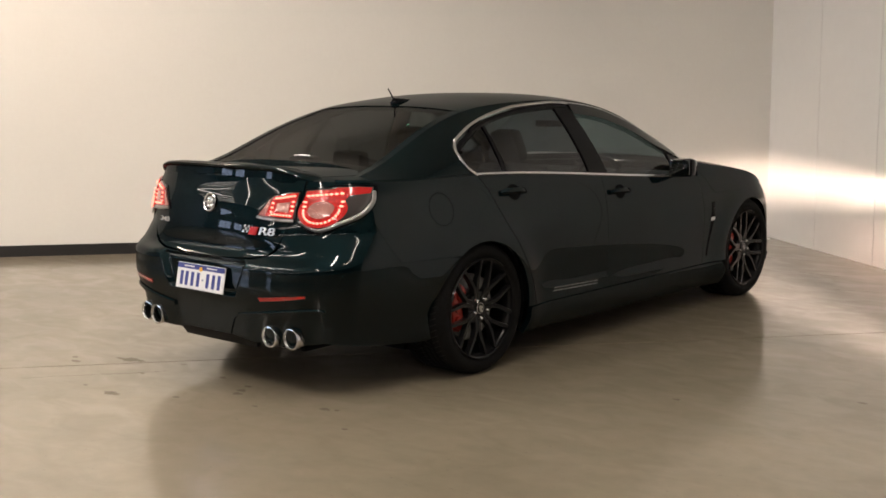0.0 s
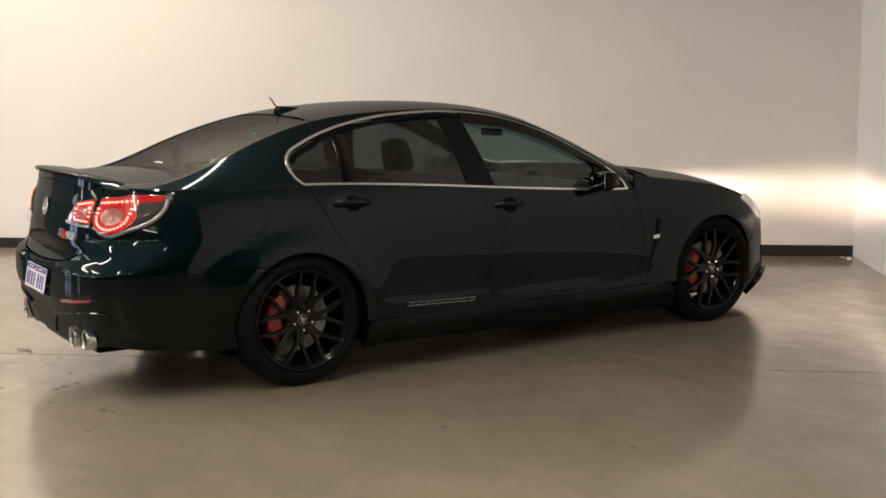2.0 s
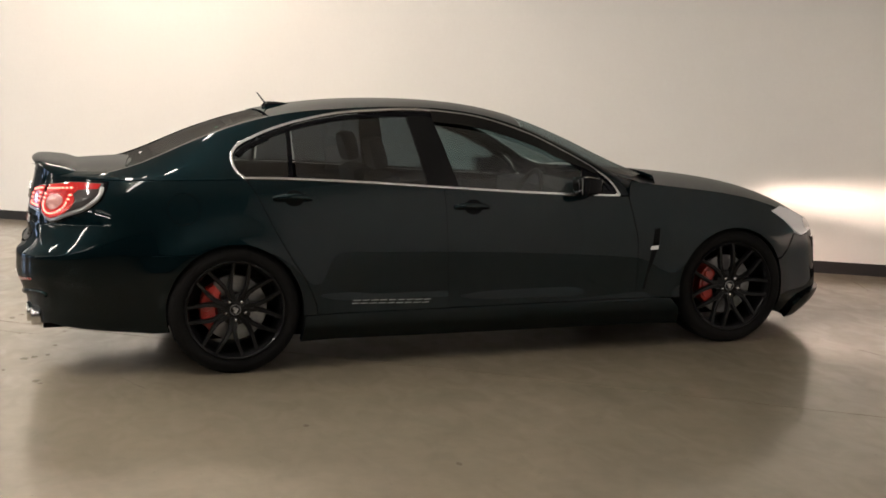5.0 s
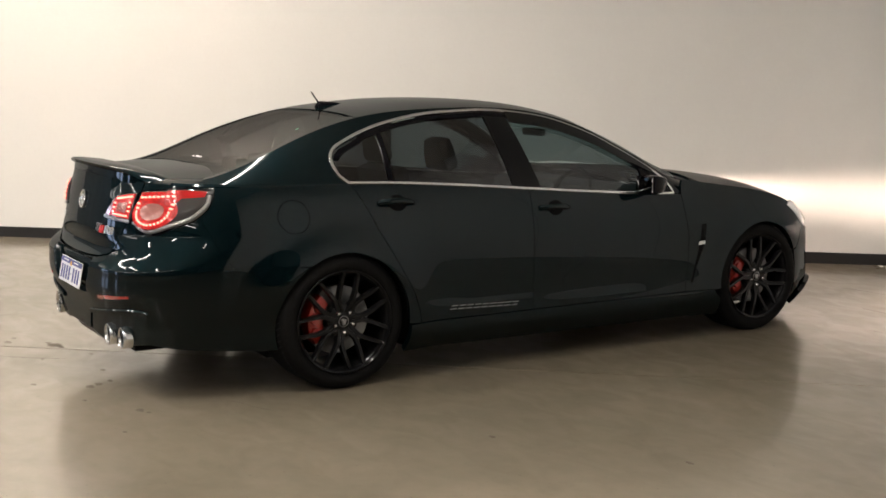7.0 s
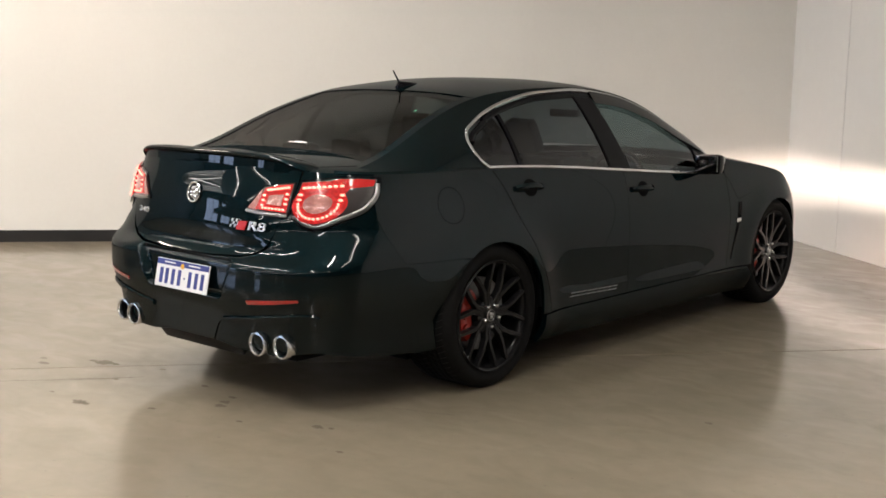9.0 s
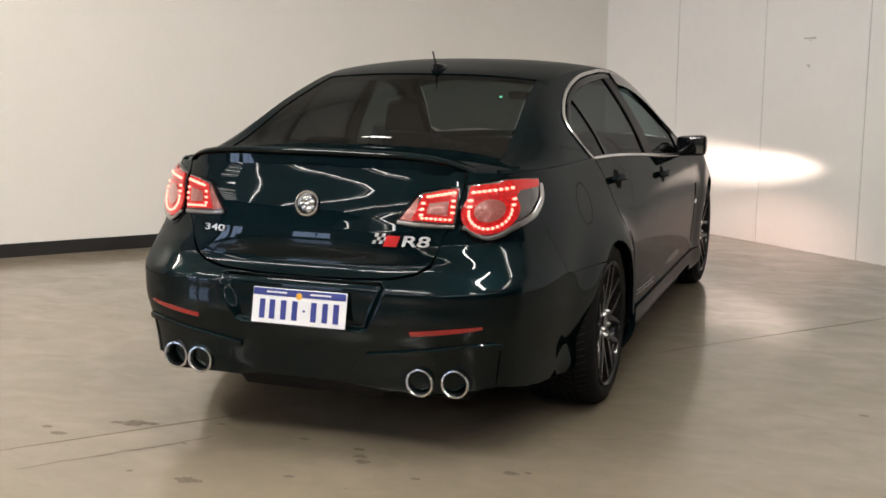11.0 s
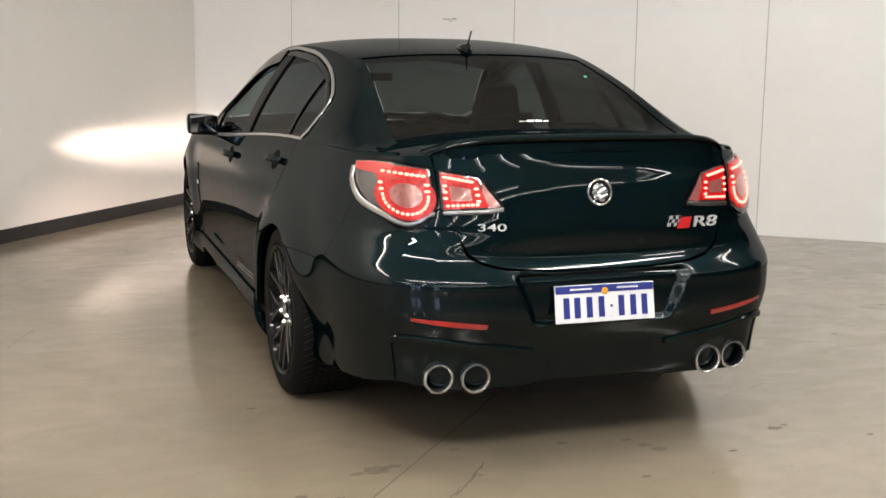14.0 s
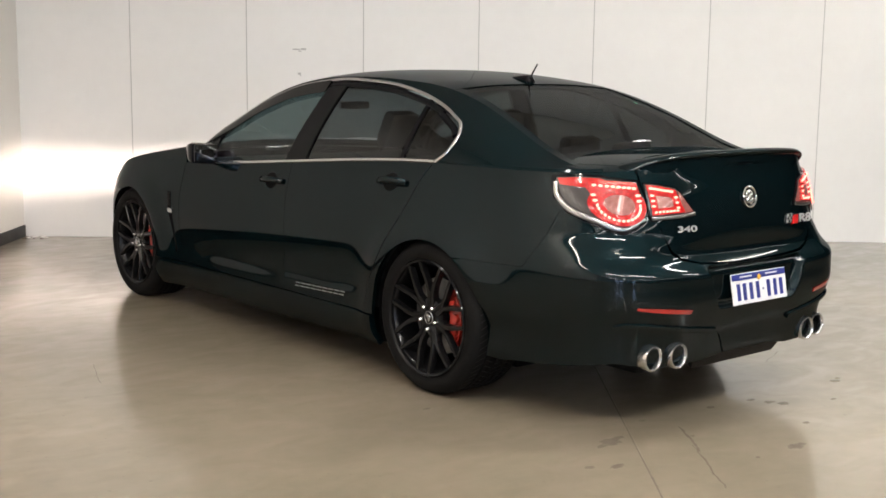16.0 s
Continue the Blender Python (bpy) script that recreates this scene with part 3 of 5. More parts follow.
ROOF_C = Spline((-0.75, 1.045), (-0.475, 1.098), (-0.29, 1.180), (-0.094, 1.262), (0.104, 1.327), (0.240, 1.366), (0.447, 1.400), (0.68, 1.423), (0.895, 1.430), (1.19, 1.424), (1.41, 1.404), (1.64, 1.362), (1.876, 1.290), (2.118, 1.188), (2.365, 1.072), (2.62, 0.962), (2.8, 0.88))
RAIL_Z = Spline((-0.75, 1.030), (-0.5, 1.082), (-0.2, 1.200), (0.1, 1.304), (0.37, 1.360), (0.6, 1.380), (0.99, 1.390), (1.41, 1.350), (1.69, 1.263), (1.89, 1.166), (2.07, 1.070), (2.24, 0.968), (2.45, 0.890), (2.6, 0.855))
RAIL_X = Spline((-0.75, 0.660), (-0.5, 0.624), (-0.2, 0.590), (0.1, 0.556), (0.37, 0.554), (0.6, 0.568), (0.99, 0.590), (1.41, 0.615), (1.69, 0.655), (1.89, 0.697), (2.07, 0.740), (2.24, 0.785), (2.45, 0.815), (2.6, 0.83))
DECK_C = Spline((-1.06, 1.058), (-0.9, 1.072), (-0.7, 1.086), (-0.4, 1.098))
WING_TOP = Spline((2.25, 0.975), (2.4, 0.952), (2.6, 0.925), (2.8, 0.898), (3.0, 0.862), (3.2, 0.808), (3.4, 0.742), (3.7, 0.655), (3.9, 0.60))
HOOD_C = Spline((2.3, 1.000), (2.62, 0.978), (2.9, 0.952), (3.2, 0.908), (3.45, 0.838), (3.62, 0.762), (3.76, 0.672), (3.84, 0.60))


def cabin(y, z):
    """The side of the greenhouse, from the belt to the roof rail."""
    y, z = np.asarray(y, float), np.asarray(z, float)
    zb, zr = BELT(y), RAIL_Z(y)
    xb, xr = body_x(y, zb) - 0.006, RAIL_X(y)
    t = (z - zb) / np.maximum(zr - zb, 0.02)
    return np.stack([xb + (xr - xb) * t + 0.022 * np.clip(4 * t * (1 - t), -0.5, 1) * np.clip((zr - zb) / 0.15, 0, 1), y, z], -1)


def roof(k, y):
    """The roof and both screens; k from -1 to 1 across."""
    k, y = np.asarray(k, float), np.asarray(y, float)
    zr, zc = RAIL_Z(y), ROOF_C(y)
    return np.stack([k * RAIL_X(y), y, zr + (zc - zr) * (1 - np.abs(k) ** 2.6)], -1)


def deck(k, y):
    k, y = np.asarray(k, float), np.asarray(y, float)
    zb = BELT(y)
    return np.stack([k * body_x(y, zb), y, zb + (DECK_C(y) - zb) * (1 - np.abs(k) ** 3)], -1)


def hood(k, y):
    k, y = np.asarray(k, float), np.asarray(y, float)
    zb = WING_TOP(y)
    return np.stack([k * body_x(y, zb), y, zb + (HOOD_C(y) - zb) * (1 - np.abs(k) ** 2.2)], -1)


car = tagged(new("car"), "dark green metallic sports sedan with lit tail lamps, on concrete", "car")

# ---------------------------------------------------------------- the car: panels


def belt_line(y0, y1, n=20, drop=0.0):
    return [(y, float(BELT(y)) - drop) for y in np.linspace(y0, y1, n)]


# the window outline, from its lower rear corner over the top to the front tip
DLO = [(0.075, 1.021), (0.030, 1.060), (0.012, 1.113), (0.016, 1.150), (0.050, 1.190), (0.115, 1.222), (0.235, 1.270), (0.400, 1.317), (0.625, 1.357), (0.870, 1.373), (1.000, 1.376), (1.140, 1.367), (1.410, 1.330), (1.680, 1.243), (1.880, 1.145), (2.040, 1.053), (2.140, 0.976), (2.190, 0.893)]
DLO_TOP = smooth(DLO, 6)
REAR_DOOR_BACK = smooth([(0.080, 1.019), (0.140, 0.92), (0.205, 0.78), (0.290, 0.62), (0.375, 0.48), (0.425, 0.36), (0.430, 0.300)], 6)

for s in (1, -1):
    # doors
    rd = skin("rear_door", REAR_DOOR_BACK[1:] + [(1.165, 0.300), (1.160, 0.5), (1.148, 0.94)] + belt_line(1.146, 0.090, 22, 0.003), side, PAINT, car, s=s, step=(0.025, 0.02))
    fd = skin("front_door", [(1.1505, 0.945), (1.1625, 0.5), (1.1675, 0.300), (2.290, 0.300), (2.302, 0.45), (2.297, 0.64), (2.262, 0.80)] + belt_line(2.246, 1.153, 22, 0.003), side, PAINT, car, s=s)
    trim("door_gap", [(y - 0.0025, z) for y, z in REAR_DOOR_BACK[1:]], side, 0.0036, LINER, rd, off=-0.0012, s=s, flat=0.6)
    # rear quarter, round to the tail lamp and down to the bumper
    q = [ts(y - 0.005, z) for y, z in REAR_DOOR_BACK[2:]] + [ts(0.40, 0.302)]
    q += [ts(y, z) for y, z in arc(0, HUB_Z, ARCH, -5, 122, 30)]
    q += [ts(y, z) for y, z in ((-0.26, 0.640), (-0.44, 0.638), (-0.560, 0.642), (-0.612, 0.700), (-0.660, 0.800), (-0.690, 0.880), (-0.80, 0.850))]
    q += [tx(0.66, 0.832), tx(0.60, 0.840), tx(0.5475, 0.87), tx(0.5475, 0.90), tx(0.5525, 0.96), tx(0.560, 1.04)]
    q += [ts(y, float(BELT(y))) for y in np.linspace(-0.90, 0.075, 20)]
    skin("quarter_panel", q, tail, PAINT, car, s=s, step=(0.018, 0.018))
    # front wing
    f = [(2.2505, 0.885), (2.258, 0.93)] + [(y, float(WING_TOP(y))) for y in np.linspace(2.275, 3.16, 16)] + [(3.22, 0.785), (3.33, 0.69), (3.39, 0.640), (3.33, 0.56), (3.26, 0.50)]
    f += arc(AXLE, HUB_Z, ARCH, 27, 186, 30) + [(2.50, 0.300), (2.2935, 0.300), (2.3055, 0.45), (2.3005, 0.64), (2.2655, 0.80)]
    skin("front_wing", f, side, PAINT, car, s=s)
    # sill skirt, with a proud lower edge
    sk = [(0.362, 0.296), (1.4, 0.296), (2.50, 0.296), (2.552, 0.24), (2.572, 0.140), (1.4, 0.148), (0.340, 0.160), (0.356, 0.25)]
    skin("side_skirt", sk, side, PAINT, car, s=s, off=0.010, thick=0.03, step=(0.06, 0.02))
    # greenhouse side: pillars and rail in one pressing
    far = np.interp(np.linspace(0, 1, len(DLO_TOP)), np.linspace(0, 1, len(DLO)), [-0.74, -0.62, -0.48, -0.36, -0.22, -0.08, 0.12, 0.34, 0.60, 0.86, 1.00, 1.14, 1.42, 1.70, 1.91, 2.10, 2.27, 2.42])
    strip("roof_side_frame", DLO_TOP, [(y, float(RAIL_Z(y))) for y in far], cabin, PAINT, car, s=s, n=12)
    skin("door_sail", [(2.205, float(BELT(2.205)) + .003), (2.42, float(BELT(2.42)) + .003), (2.40, float(RAIL_Z(2.40)) - .004), (2.30, 0.915)], cabin, PAINT, car, s=s, off=-0.003)
    # window glass, pillars
    low = lambda y0, y1: belt_line(y0, y1, 12, -0.010)
    top = DLO_TOP
    up = [p for p in top if p[0] > 0.12 and p[1] > 1.2 or p[0] > 1.5]
    at = lambda y: float(np.interp(y, [p[0] for p in up], [p[1] for p in up])) - 0.008
    quarter = [p for p in top if p[0] < 0.300 and p[1] > 1.03] + [(0.318, at(0.318)), (0.318, 1.015)] + low(0.30, 0.11)
    skin("quarter_glass", quarter, cabin, TINT, car, s=s, off=-0.010, thick=0)
    rear_win = [(0.345, at(0.345))] + [(y, at(y)) for y in np.linspace(0.38, 0.99, 12)] + [(1.065, 0.985)] + low(1.07, 0.345)
    skin("window_glass", rear_win, cabin, TINT, rd, s=s, off=-0.010, thick=0)
    front_win = [(1.13, at(1.13))] + [(y, at(y)) for y in np.linspace(1.16, 2.15, 20)] + low(2.15, 1.235)
    skin("window_glass", front_win, cabin, CLEAR, fd, s=s, off=-0.010, thick=0)
    shield = [(y, at(y) + 0.006) for y in np.linspace(1.13, 2.08, 24)] + [(y, at(y) - 0.014 - 0.040 * min(1.0, (2.10 - y) / 0.25)) for y in np.linspace(2.06, 1.135, 24)]
    skin("weather_shield", shield, cabin, SHIELD, fd, s=s, off=0.008, thick=0.003, step=(0.03, 0.012), label="smoked clip-on weather shield")
    skin("window_divider", [(0.316, at(0.316) + .004), (0.340, at(0.340) + .004), (0.326, 1.000), (0.302, 1.000)], cabin, GLOSS_BLACK, rd, s=s, off=-0.004)
    skin("centre_pillar", [(0.985, at(0.985) + .004), (1.125, at(1.125) + .004), (1.240, 0.952), (1.062, 0.964)], cabin, SATIN_BLACK, car, s=s, off=-0.002)
    skin("window_corner", [(1.985, at(1.985)), (2.06, at(2.06)), (2.16, 0.93), (2.18, 0.896), (1.965, 0.908)], cabin, GLOSS_BLACK, fd, s=s, off=-0.002)
    trim("window_chrome", DLO_TOP, cabin, 0.0085, SATIN_CHROME, car, off=0.004, s=s, flat=0.5, label="satin chrome window surround")
    trim("belt_chrome", [(y, float(BELT(y)) + 0.004) for y in np.linspace(0.075, 2.190, 50)], cabin, 0.0078, SATIN_CHROME, car, off=0.006, s=s, flat=0.6, label="satin chrome waist strip")
    inner = [(y + (0.022 if y < 0.2 else (-0.02 if y > 1.7 else 0)), z - 0.022) for y, z in DLO_TOP[20:-3]]
    trim("window_seal", inner, cabin, 0.016, GLOSS_BLACK, car, off=-0.006, s=s, flat=0.5)
    # shoulder strip of the boot, rear-screen pillar
    skin("boot_shoulder", [(0.835, -0.93), (1.0, -1.0), (1.0, -0.45), (0.835, -0.52)], deck, PAINT, car, s=s, step=(0.03, 0.04))
    skin("shoulder_inner", [(0.02, -0.994), (0.6, -0.990), (0.999, -0.975), (0.999, -0.30), (0.60, -0.42), (0.02, -0.50)], deck, PAINT, car, s=s, off=-0.003, thick=0, step=(0.05, 0.02))
    trim("shoulder_crease", [(y, float(BELT(y)) - 0.001) for y in np.linspace(-0.80, 0.06, 30)], side, 0.017, PAINT, car, off=-0.0135, s=s, flat=0.9)
    skin("screen_pillar", [(0.905, -0.70), (1.0, -0.74), (1.0, 0.235), (0.903, 0.232), (0.923, -0.20), (0.926, -0.56)], roof, PAINT, car, s=s, step=(0.03, 0.04))

K = np.linspace
skin("roof_panel", [(k, 0.238) for k in K(-1, 1, 9)] + [(1, 1.66), (0.5, 1.72), (0, 1.74), (-0.5, 1.72), (-1, 1.66)], roof, PAINT, car, step=(0.06, 0.05))
skin("rear_screen", [(-0.895, 0.225), (0.895, 0.225), (0.915, -0.2), (0.918, -0.555), (0, -0.50), (-0.918, -0.555), (-0.915, -0.2)], roof, SCREEN, car, step=(0.06, 0.05), thick=0, off=-0.004)
skin("windscreen", [(-0.93, 1.68), (-0.5, 1.735), (0, 1.75), (0.5, 1.735), (0.93, 1.68), (0.95, 2.20), (0.88, 2.34), (0.5, 2.54), (0, 2.60), (-0.5, 2.54), (-0.88, 2.34), (-0.95, 2.20)], roof, CLEAR, car, step=(0.08, 0.06), thick=0, off=-0.003)
skin("screen_frame", [(0.94, 1.68), (1.0, 1.67), (1.0, 2.31), (0.925, 2.32), (0.96, 2.2)], roof, PAINT, car, step=(0.06, 0.05))
skin("screen_frame", [(0.94, 1.68), (1.0, 1.67), (1.0, 2.31), (0.925, 2.32), (0.96, 2.2)], roof, PAINT, car, step=(0.06, 0.05), s=-1)
skin("scuttle_panel", [(-0.84, 2.41), (-0.5, 2.52), (0, 2.57), (0.5, 2.52), (0.84, 2.41), (0.84, 2.55), (0.5, 2.66), (0, 2.72), (-0.5, 2.66), (-0.84, 2.55)], hood, SATIN_BLACK, car, off=-0.045, thick=0)
skin("bonnet", [(-0.985, 2.36), (-0.95, 2.44), (-0.5, 2.61), (0, 2.68), (0.5, 2.61), (0.95, 2.44), (0.985, 2.36), (0.985, 3.40), (0.96, 3.54), (0.8, 3.66), (0, 3.76), (-0.8, 3.66), (-0.96, 3.54), (-0.985, 3.40)], hood, PAINT, car, step=(0.06, 0.06))

# boot lid, in one with its upper face
lid = [tx(x, z) for x, z in ((0.0, 0.664), (0.18, 0.667), (0.34, 0.676), (0.42, 0.694), (0.462, 0.722), (0.490, 0.775), (0.522, 0.865), (0.543, 0.905), (0.548, 0.96), (0.552, 1.043), (0.3, 1.050), (0.0, 1.052))]
lid = [(abs(u) + 1e-4, z) for u, z in lid]
boot = skin("boot_lid", [(-u, z) for u, z in lid[::-1]][1:-1] + lid, tail, PAINT, car, step=(0.025, 0.02))
skin("boot_top", [(-0.825, -0.93), (-0.72, -0.985), (0, -1.028), (0.72, -0.985), (0.825, -0.93), (0.825, -0.535), (0, -0.49), (-0.825, -0.535)], deck, PAINT, boot, step=(0.06, 0.04))

# rear bumper with the number-plate recess pressed into it
def bumper(u, z):
    p = tail(u, z)
    e = np.clip((0.342 - 0.42 * (0.656 - z) - np.abs(p[..., 0])) / 0.040, 0, 1) * np.clip((z - 0.478) / 0.02, 0, 1) * np.clip((0.662 - z) / 0.02, 0, 1)
    e = e * e * (3 - 2 * e)
    p = p.copy()
    p[..., 1] += 0.032 * e
    return p


right = [ts(-0.259, 0.6382), ts(-0.44, 0.6363), ts(-0.5612, 0.6402), ts(-0.6137, 0.6993), ts(-0.6617, 0.7993), ts(-0.6917, 0.8788), ts(-0.80, 0.848), tx(0.66, 0.828), tx(0.60, 0.836), tx(0.5475, 0.864), tx(0.5275, 0.864), tx(0.489, 0.760), tx(0.470, 0.711), tx(0.425, 0.686), tx(0.34, 0.668), tx(0.18, 0.660)]
lower = [ts(y, z) for y, z in arc(0, HUB_Z, ARCH, 124, 198, 14)] + [ts(-0.42, 0.222), ts(-0.62, 0.240), ts(-0.80, 0.262)]
low_r = [ts(-0.931, 0.286)]
cut = [ts(-0.945, 0.434), tx(0.690, 0.444), tx(0.60, 0.440), tx(0.42, 0.415), tx(0.250, 0.392), tx(0.205, 0.365), tx(0.155, 0.280)]
half = right[::-1] + lower + low_r + cut
skin("rear_bumper", half + [(-u, z) for u, z in half[::-1]], bumper, PAINT, car, step=(0.009, 0.008), thick=0.025)
for s in (1, -1):
    ins = [ts(-0.925, 0.440), tx(0.690, 0.450), tx(0.60, 0.446), tx(0.42, 0.421), tx(0.246, 0.398), tx(0.198, 0.369), tx(0.148, 0.280), tx(0.30, 0.258), tx(0.50, 0.258), tx(0.62, 0.272), ts(-0.912, 0.286)]
    skin("bumper_insert", ins, tail, PAINT, car, s=s, off=-0.005, thick=0.02, label="dark green lower bumper insert")
    lip = smooth([ts(-0.944, 0.432), tx(0.690, 0.442), tx(0.60, 0.438), tx(0.42, 0.413), tx(0.252, 0.390)], 6)
    trim("insert_lip", lip, tail, 0.013, PAINT, car, off=0.003, s=s, flat=0.7)
skin("rear_diffuser", [tx(-0.152, 0.279), tx(0.152, 0.279), tx(0.30, 0.255), tx(0.28, 0.200), tx(-0.28, 0.200), tx(-0.30, 0.255)], tail, SATIN_BLACK, car, off=-0.03, thick=0.03)

# front bumper
fb = [ns(3.262, 0.49), ns(3.335, 0.55), ns(3.395, 0.632), ns(3.47, 0.605), ns(3.60, 0.62)]
fbl = [ns(y, z) for y, z in arc(AXLE, HUB_Z, ARCH, 25, -28, 10)] + [ns(3.36, 0.12), ns(3.50, 0.115)]
nose_half = [(0.001, 0.70), (0.38, 0.70), (0.43, 0.635)] + fb[::-1] + fbl + [(0.55, 0.115)]
skin("front_bumper", nose_half + [(-u, z) for u, z in nose_half[::-1]], nose, PAINT, car, step=(0.04, 0.03))
for s in (1, -1):
    hl = skin("headlamp", [ns(3.20, 0.775), ns(3.29, 0.795), ns(3.40, 0.762), ns(3.53, 0.715), ns(3.62, 0.695), ns(3.66, 0.630), ns(3.59, 0.626), ns(3.47, 0.612), ns(3.40, 0.640), ns(3.335, 0.69)], nose, LAMP_SILVER, car, s=s, off=0.004, thick=0.03, label="clear headlamp, lit")
    hl.visible_shadow = False
    skin("lamp_bowl", [ns(3.52, 0.702), ns(3.585, 0.682), ns(3.60, 0.650), ns(3.54, 0.640), ns(3.50, 0.665)], nose, CHROME, hl, s=s, off=0.007, thick=0.004, label="bright reflector bowl").visible_shadow = False
    vent = skin("fog_recess", [ns(3.60, 0.585), ns(3.675, 0.575), ns(3.70, 0.50), ns(3.69, 0.40), ns(3.66, 0.41), ns(3.655, 0.50)], nose, LINER, car, s=s, off=0.002, thick=0.004, step=(0.02, 0.02))
    # Chrome strip added to put glints on the bumper corner.
    trim("glint_strip", smooth([ns(3.60, 0.585), ns(3.675, 0.575), ns(3.70, 0.50)], 5), nose, 0.006, CHROME, vent, off=0.004, s=s, flat=0.6)

lip_half = [(0.001, 0.258), (0.5, 0.258), ns(3.62, 0.260), ns(3.48, 0.243), ns(3.40, 0.20), ns(3.37, 0.118), ns(3.5, 0.110), (0.55, 0.110)]
skin("front_lip", lip_half + [(-u, z) for u, z in lip_half[::-1]], nose, PAINT, car, off=0.026, thick=0.045, step=(0.04, 0.03))

# dark shell inside and below, so that nothing shows through
bm = bmesh.new()
box(-0.62, 0.62, -0.30, 3.40, 0.135, 0.27, bm)
box(-0.60, 0.60, -0.97, -0.28, 0.240, 0.30, bm)
box(-0.78, 0.78, 0.45, 2.45, 0.135, 0.34, bm)
part("underbody", bm, LINER, car, smooth=False)
for hy, nm in ((0.0, "rear"), (AXLE, "front")):
    for s in (1, -1):
        bm = bmesh.new()
        a0 = [(0.375 * math.cos(t), 0.375 * math.sin(t)) for t in np.linspace(-0.35, math.pi + 0.35, 26)]
        o = [bm.verts.new((s * min(0.875, float(body_x(np.float64(hy + c), np.float64(HUB_Z + d))) - 0.014), hy + c, HUB_Z + d)) for c, d in a0]
        i = [bm.verts.new((s * 0.55, hy + c, HUB_Z + d)) for c, d in a0]
        for k in range(len(a0) - 1):
            bm.faces.new((o[k], o[k + 1], i[k + 1], i[k]))
        bm.faces.new(i)
        part("wheel_liner", bm, LINER, car)
bm = bmesh.new()
box(-0.74, 0.74, -0.62, -0.02, 0.75, 1.00, bm)
box(-0.80, 0.80, 0.41, 2.5, 0.30, 0.45, bm)
box(-0.56, 0.56, -0.35, 0.405, 0.30, 0.45, bm)
box(-0.78, 0.78, 2.15, 2.45, 0.40, 0.86, bm, bevel=0.02)
box(-0.80, -0.765, 0.42, 2.2, 0.455, 0.86, bm)
box(0.765, 0.80, 0.42, 2.2, 0.455, 0.86, bm)
part("cabin_tub", bm, CABIN, car, smooth=False)


# ---------------------------------------------------------------- wheels


def bar(bm, p, q, w0, w1, d0, d1, x0, x1):
    """A spoke limb in the wheel's plane, from p to q (y, z), faces at x0 and x1."""
    p, q = Vector((0, *p)), Vector((0, *q))
    d = (q - p).normalized()
    n = Vector((0, -d.z, d.y))
    a = [p + n * w0, p - n * w0, q - n * w1, q + n * w1]
    xs = [x0, x0, x1, x1]
    b = [p + n * w0 * 1.3, p - n * w0 * 1.3, q - n * w1 * 1.3, q + n * w1 * 1.3]
    m = [bm.verts.new(v + Vector((x - 0.006, 0, 0))) for v, x in zip(b, xs)]
    t = [bm.verts.new(p + (v - p) * 1.0 + Vector((x, 0, 0)) + (-n * w0 * 0.25 if k in (0,) else n * 0)) for k, (v, x) in enumerate(zip(a, xs))]
    u = [bm.verts.new(v + Vector((x - dd, 0, 0))) for v, x, dd in zip(b, xs, (d0, d0, d1, d1))]
    bm.faces.new(t)
    bm.faces.new(u[::-1])
    for k in range(4):
        j = (k + 1) % 4
        bm.faces.new((t[k], m[k], m[j], t[j]))
        bm.faces.new((m[k], u[k], u[j], m[j]))


def polar(r, deg):
    return (r * math.cos(radians(deg)), r * math.sin(radians(deg)))


TYRE_R, WHEEL_Z = 0.345, 0.3405


